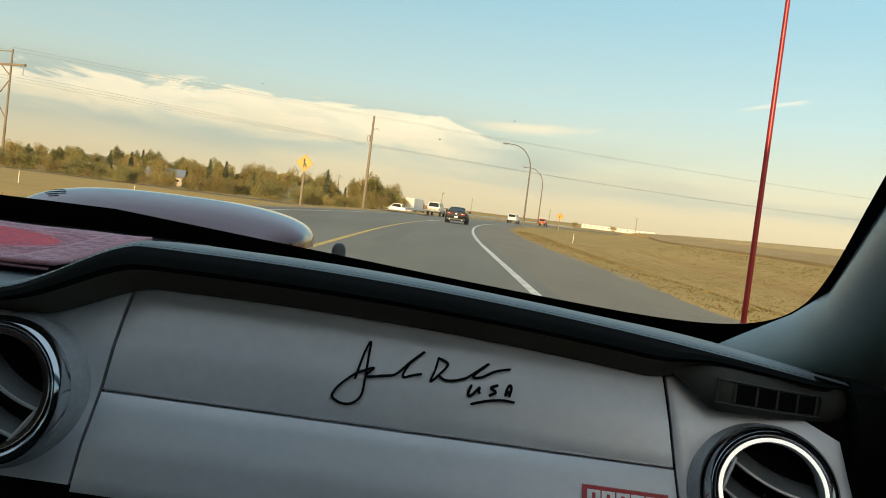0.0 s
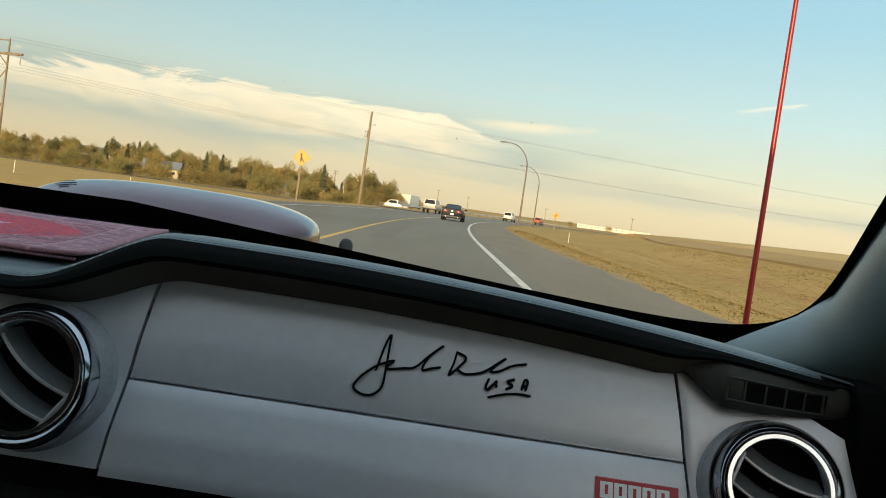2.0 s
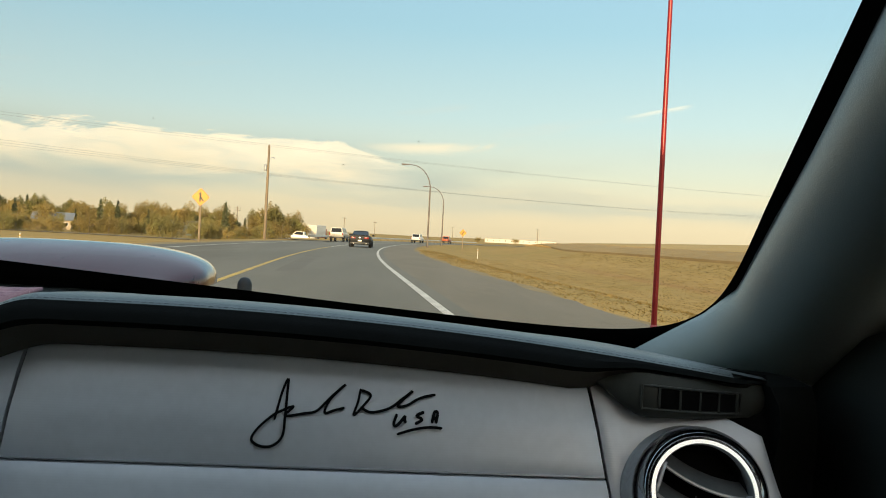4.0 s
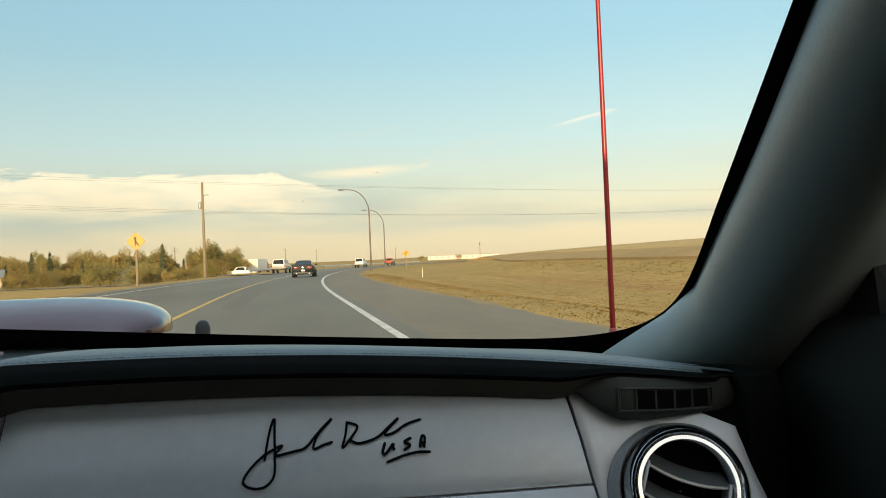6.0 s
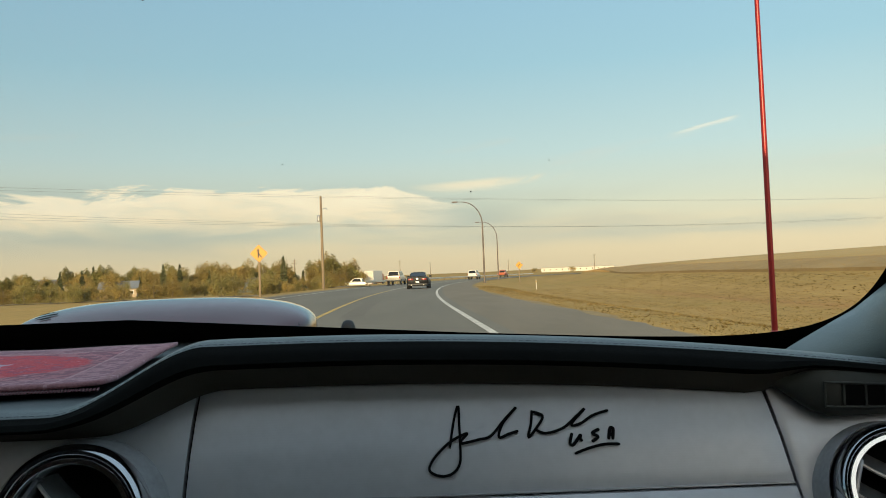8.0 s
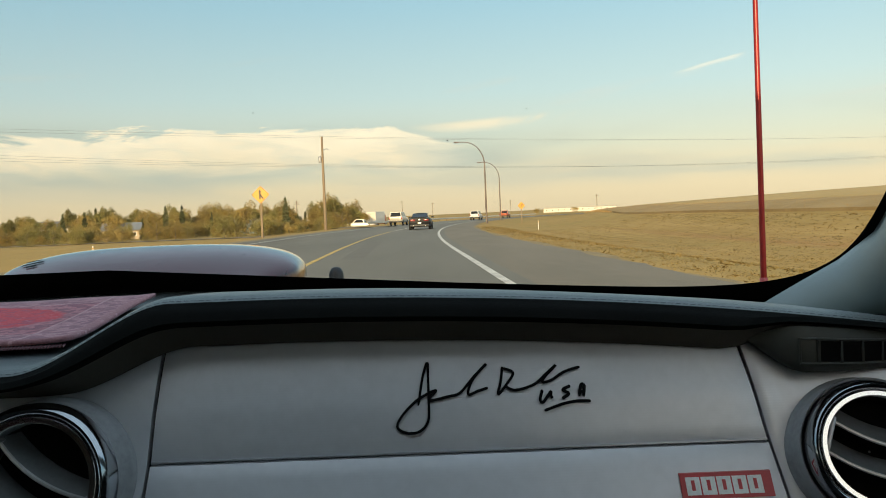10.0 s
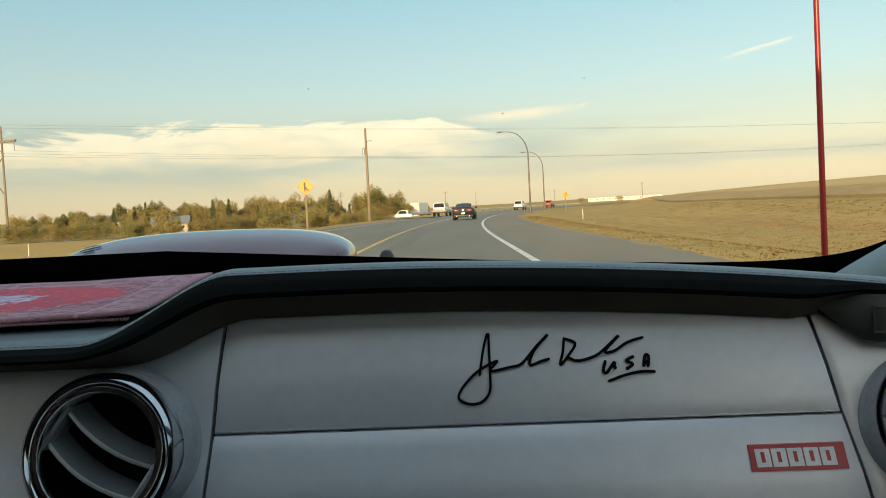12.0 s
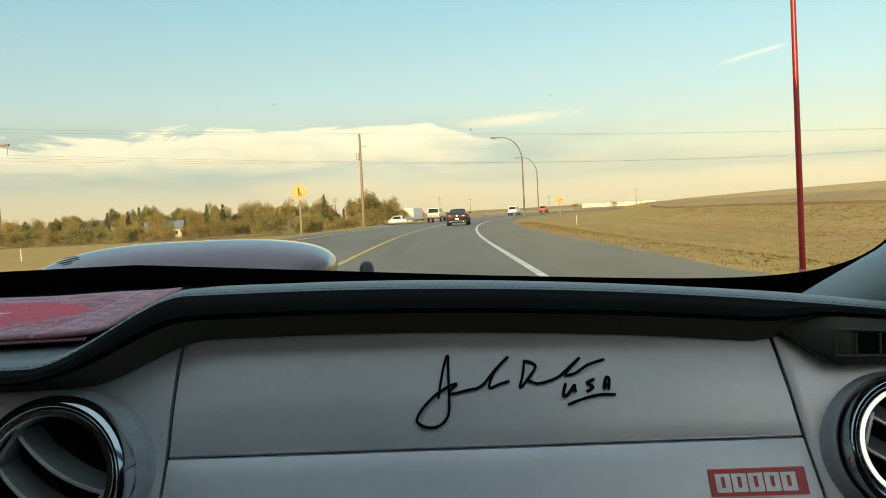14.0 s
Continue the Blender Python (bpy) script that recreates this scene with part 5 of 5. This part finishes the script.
for x, y, a in ((-58, 330, 2), (-42, 400, 1), (-22, 430, 1), (40, 520, 1), (-8, 520, 1), (75, 420, 1)):
    utility_pole(x, y, 10, a, "distant timber utility pole with crossarms", 20)


def pylon(x, y, label):
    p = thing("power_pylon", label, "power pylon", (x, y, height(x, y) - 0.3), "pylons of the power line", rz=-20)
    for s in (-3.2, 3.2):
        bm = B()
        tube(bm, [(s, 0, 0), (s * 0.97, 0, 21)], [0.26, 0.16], 10)
        part("leg", bm, M["timber"], p, "", True)
    for a, b in (((-3.1, 0, 8.5), (3.1, 0, 15.5)), ((3.1, 0, 8.5), (-3.1, 0, 15.5)), ((-3.1, 0, 16.2), (0, 0, 18.6)), ((3.1, 0, 16.2), (0, 0, 18.6)), ((-3.1, 0, 20.6), (3.1, 0, 20.6))):
        bm = B()
        tube(bm, [a, b], 0.10, 6)
        part("brace", bm, M["timber"], p)
    bm = B()
    box(bm, -6.6, 6.6, -0.2, 0.2, 18.0, 18.4)
    arm = part("crossarm", bm, M["timber"], p)
    for q in (-6.2, 0, 6.2):
        bm = B()
        tube(bm, [(q, 0, 18.0), (q, 0, 16.4)], 0.09, 6)
        part("insulator", bm, M["socket"], arm)


pylon(-90.5, 150, "timber H-frame power pylon with crossed braces")
pylon(230, 330, "far timber H-frame power pylon with crossed braces")
A0, A1 = Vector((-90.5, 150, height(-90.5, 150))), Vector((230, 330, height(230, 330)))
for off, zz, sag in ((-6.2, 16.1, 4.5), (0, 16.1, 4.8), (6.2, 16.1, 5.2), (-3.1, 21.0, 2.5), (3.1, 21.0, 2.8)):
    d = Vector((math.cos(radians(-20)), math.sin(radians(-20)), 0)) * off
    bm = B()
    tube(bm, [A0.lerp(A1, t) + d + Vector((0, 0, zz - sag * 4 * t * (1 - t))) for t in np.linspace(0, 1, 25)], 0.016, 4)
    tagged(part("power_cable", bm, M["wire"]), "thin sagging power cable between pylons", "cable", "cables of the power line")


# ---- trees ----
def leaf_cloud(bm, rnd, centre, radii, n, size, flat=0.6):
    """Many small leaf clumps round a centre, denser towards the outside."""
    for _ in range(n):
        d = Vector((rnd.gauss(0, 1), rnd.gauss(0, 1), rnd.gauss(0, 1))).normalized() * rnd.random() ** 0.4
        c = Vector(centre) + Vector((d.x * radii[0], d.y * radii[1], d.z * radii[2]))
        s = size * rnd.uniform(0.5, 1.3)
        t = Euler((rnd.uniform(-1.2, 1.2), rnd.uniform(-1.2, 1.2), rnd.uniform(0, 6.3))).to_matrix()
        q = [bm.verts.new(c + t @ Vector(p) * s) for p in ((-1, -0.3, 0), (0.1, -0.8, 0.15), (1, 0.1, 0), (0.2, 0.8, -0.1), (-0.7, 0.5, 0.1))]
        bm.faces.new(q)


def broadleaf(seed, tall, wide, leaf, label, name="tree"):
    rnd = random.Random(seed)
    t = thing(name, label, "tree" if name == "tree" else "bush", (0, 0, -500))
    bm = B()
    tube(bm, [(0, 0, -0.4), (0.05, 0, tall * 0.25), (0.1, 0.1, tall * 0.55), (0, 0.1, tall * 0.85)], [0.06 * tall * 0.5, 0.045 * tall * 0.5, 0.03 * tall * 0.5, 0.02], 7)
    tips = []
    for k in range(7):
        a, h = k * 2.4 + rnd.random(), tall * rnd.uniform(0.25, 0.6)
        e = Vector((math.cos(a) * wide * rnd.uniform(0.35, 0.75), math.sin(a) * wide * rnd.uniform(0.35, 0.75), min(h + tall * rnd.uniform(0.12, 0.35), tall * 0.9)))
        tube(bm, [(0.05, 0.03, h), Vector((0, 0, h)).lerp(e, 0.5) + Vector((0, 0, tall * 0.04)), e], [0.010 * tall, 0.007 * tall, 0.01], 5)
        tips.append(e)
    part("trunk", bm, M["bark"], t, "", True)
    bm = B()
    for e in tips:
        r = tall * rnd.uniform(0.13, 0.22)
        leaf_cloud(bm, rnd, e, (r * 1.2, r * 1.2, r * 1.1), 190, tall * 0.022)
    for _ in range(5):
        leaf_cloud(bm, rnd, (wide * rnd.uniform(-0.4, 0.4), wide * rnd.uniform(-0.4, 0.4), tall * rnd.uniform(0.55, 0.9)), (wide * 0.26, wide * 0.26, tall * 0.13), 90, tall * 0.020)
    leaf_cloud(bm, rnd, (0, 0, tall * 0.50), (wide * 0.62, wide * 0.62, tall * 0.34), 420, tall * 0.024)
    leaf_cloud(bm, rnd, (0, 0, tall * 0.16), (wide * 0.85, wide * 0.85, tall * 0.20), 420, tall * 0.024)
    part("crown", bm, leaf, t)
    return t


def spruce(seed, tall, label):
    rnd = random.Random(seed)
    t = thing("conifer", label, "tree", (0, 0, -500))
    bm = B()
    tube(bm, [(0, 0, -0.4), (0, 0, tall)], [0.022 * tall, 0.01], 7)
    part("trunk", bm, M["bark"], t, "", True)
    bm = B()
    levels = 26
    for k in range(levels):
        z = tall * (0.07 + 0.93 * k / levels)
        r = tall * 0.19 * (1 - k / levels) ** 0.9 * rnd.uniform(0.75, 1.2) + 0.06
        leaf_cloud(bm, rnd, (0, 0, z - r * 0.15), (r, r, tall * 0.035), int(10 + 34 * (1 - k / levels)), tall * 0.030)
    part("crown", bm, M["needle"], t)
    return t


def plant(src, x, y, s, rz):
    c = copy_thing(src, pose(x, y, height(x, y), 0, 0, rz) @ Matrix.Scale(s, 4))
    return c


trees = [broadleaf(11 + k, 7.0 + 0.6 * k, 2.6 + 0.2 * k, M[m], lab) for k, (m, lab) in enumerate((("leaf_gold", "golden autumn poplar in the shelter belt"), ("leaf_green", "dull green poplar in the shelter belt"), ("leaf_gold", "broad golden tree in the shelter belt")))]
bushes = [broadleaf(31 + k, 3.6, 2.4, M[m], "low golden-green bush at the shelter belt", "bush") for k, m in enumerate(("leaf_gold", "leaf_green"))]
firs = [spruce(51 + k, 9.0 + k, "dark spruce in the shelter belt") for k in range(2)]
rnd = random.Random(5)
for k in range(95):
    d = -0.58 + 0.49 * rnd.random()
    y = rnd.uniform(165, 225)
    src = trees[rnd.randrange(3)] if d > -0.34 else trees[rnd.randrange(2)]
    c = plant(src, d * y, y, rnd.uniform(0.55, 0.92) * (0.8 if d < -0.45 else 1.0), rnd.uniform(0, 360))
    c["group"] = "shelter belt"
for k in range(85):
    d = -0.62 + 0.50 * rnd.random()
    y = rnd.uniform(116, 150)
    c = plant(bushes[rnd.randrange(2)], d * y, y, rnd.uniform(0.45, 0.95), rnd.uniform(0, 360))
    c["group"] = "bushes of the shelter belt"
for k in range(15):
    d = -0.46 + 0.37 * rnd.random()
    y = rnd.uniform(150, 200)
    c = plant(firs[rnd.randrange(2)], d * y, y, rnd.uniform(0.42, 0.80), rnd.uniform(0, 360))
    c["group"] = "conifers of the shelter belt"
for k in range(14):
    d = rnd.uniform(-0.1, 0.9)
    y = rnd.uniform(700, 1100)
    c = plant(bushes[rnd.randrange(2)], d * y, y, rnd.uniform(1.0, 1.8), rnd.uniform(0, 360))
    c["group"] = "far bushes on the skyline"
for src in trees + bushes + firs:
    for o in (*src.children_recursive, src):
        bpy.data.objects.remove(o)


# ---- buildings ----
def house(x, y, w, d, h, rz, wall, label, windows=3, roof=True, name="house"):
    b = thing(name, label, "building", (x, y, height(x, y) - 0.15), rz=rz)
    bm = B()
    box(bm, -w / 2, w / 2, -d / 2, d / 2, 0, h)
    part("wall", bm, wall, b)
    bm = B()
    if roof:
        rr = d * 0.28
        for s in (1, -1):
            loft(bm, [[(q, s * (d / 2 + 0.4), h - 0.15), (q, s * (d / 2 + 0.4), h + 0.02), (q, 0, h + rr + 0.1), (q, 0, h + rr - 0.1)] for q in (-w / 2 - 0.4, w / 2 + 0.4)])
        loft(bm, [[(q, -d / 2, h), (q, d / 2, h), (q, 0, h + rr)] for q in (-w / 2, w / 2)])
    else:
        box(bm, -w / 2 - 0.1, w / 2 + 0.1, -d / 2 - 0.1, d / 2 + 0.1, h, h + 0.3)
    part("roof", bm, M["roof_grey"], b)
    for k in range(windows):
        cx = -w / 2 + w * (k + 0.5) / windows
        bm = B()
        box(bm, cx - 0.65, cx + 0.65, -d / 2 - 0.06, -d / 2 + 0.02, h * 0.38, h * 0.75)
        win = part("window", bm, M["white_paint"], b)
        bm = B()
        box(bm, cx - 0.55, cx + 0.55, -d / 2 - 0.09, -d / 2 - 0.065, h * 0.41, h * 0.72)
        part("pane", bm, M["tint_glass"], win)


house(-66, 172, 7, 5, 2.0, 14, M["wall_tan"], "tan house with a grey roof among the trees", 3)
house(-41, 176, 6, 4, 2.0, -10, material("blue_siding", (0.16, 0.24, 0.31), 0.8, scale=1), "blue-grey outbuilding among the trees", 2)
house(-150, 320, 26, 9, 2.6, 8, M["wall_white"], "long pale shed with a dark roof in the field", 6, name="shed")
house(-120, 900, 60, 12, 4.0, 6, M["wall_white"], "long low white building on the horizon", 10, False, "warehouse")
house(-95, 760, 30, 12, 3.0, -4, M["wall_orange"], "low orange building on the horizon", 6, False, "warehouse")
house(150, 950, 80, 14, 4.5, -8, M["wall_white"], "long low white building on the horizon", 12, False, "warehouse")
house(250, 900, 26, 10, 3.0, -14, M["wall_tan"], "small tan shed on the horizon", 3, True, "shed")
house(-190, 420, 30, 10, 3.2, 12, M["wall_tan"], "low farm shed in the field", 4, True, "shed")


# ---- grass tufts on the verges ----
def tufts(name, count, o0, o1, y0, y1, seed, label, tall=1.0, mat="tuft"):
    rnd = random.Random(seed)
    verts, faces = [], []
    for _ in range(count):
        y = y0 + (y1 - y0) * rnd.random() ** 1.5
        x = lane_x(y) + rnd.uniform(o0, o1)
        z = height(x, y) - 0.02
        for _ in range(5):
            a, h, s = rnd.uniform(0, 6.3), rnd.uniform(0.02, 0.06) * tall, rnd.uniform(0.02, 0.05) * tall ** 0.5
            bx, by = x + rnd.uniform(-0.15, 0.15), y + rnd.uniform(-0.15, 0.15)
            lx, ly = rnd.uniform(-0.12, 0.12), rnd.uniform(-0.12, 0.12)
            n = len(verts)
            verts += [(bx - s * math.cos(a), by - s * math.sin(a), z), (bx + s * math.cos(a), by + s * math.sin(a), z), (bx + lx, by + ly, z + h)]
            faces.append((n, n + 1, n + 2))
    me = bpy.data.meshes.new(name)
    me.from_pydata(verts, [], faces)
    me.materials.append(M[mat])
    tagged(new(name, me), label, "grass", kind="stuff")


tufts("median_grass", 1500, -48, -10.2, 14, 120, 4, "dry straw-coloured grass tufts across the field")


def field(name, mat, o0, o1, y0, y1, lift, label, category):
    """A strip of land of another colour, laid over the ground's own shape."""
    bm = B()
    rows = []
    ys, os = np.linspace(y0, y1, 60), np.linspace(0, 1, 24) ** 1.6
    for y in ys:
        wob = 2.5 * noise.noise(Vector((y * 0.03, o0, 1.0)))
        rows.append([(lane_x(y) + o0 + wob + (o1 - o0) * q, y, height(lane_x(y) + o0 + wob + (o1 - o0) * q, y) + (lift if 0 < q < 1 else -0.1)) for q in os])
    loft(bm, rows, False)
    tagged(part(name, bm, mat, None, "", True), label, category, kind="structure")


field("ground_field", M["stubble"], 25, 330, 20, 520, 0.22, "pale golden stubble field rising beside the road", "field")
field("ground_scrub", M["scrub"], 20.5, 26.5, 20, 300, 0.15, "brown scrub strip along the field's edge", "scrub")
tufts("tall_grass", 22000, 20.5, 26.5, 18, 190, 6, "tall brown dry grass along the field's edge", 3.4, "scrub")
tufts("verge_grass", 15000, 4.9, 20.0, 7, 75, 8, "rough mown straw-coloured grass on the verge", 0.9, "blade")
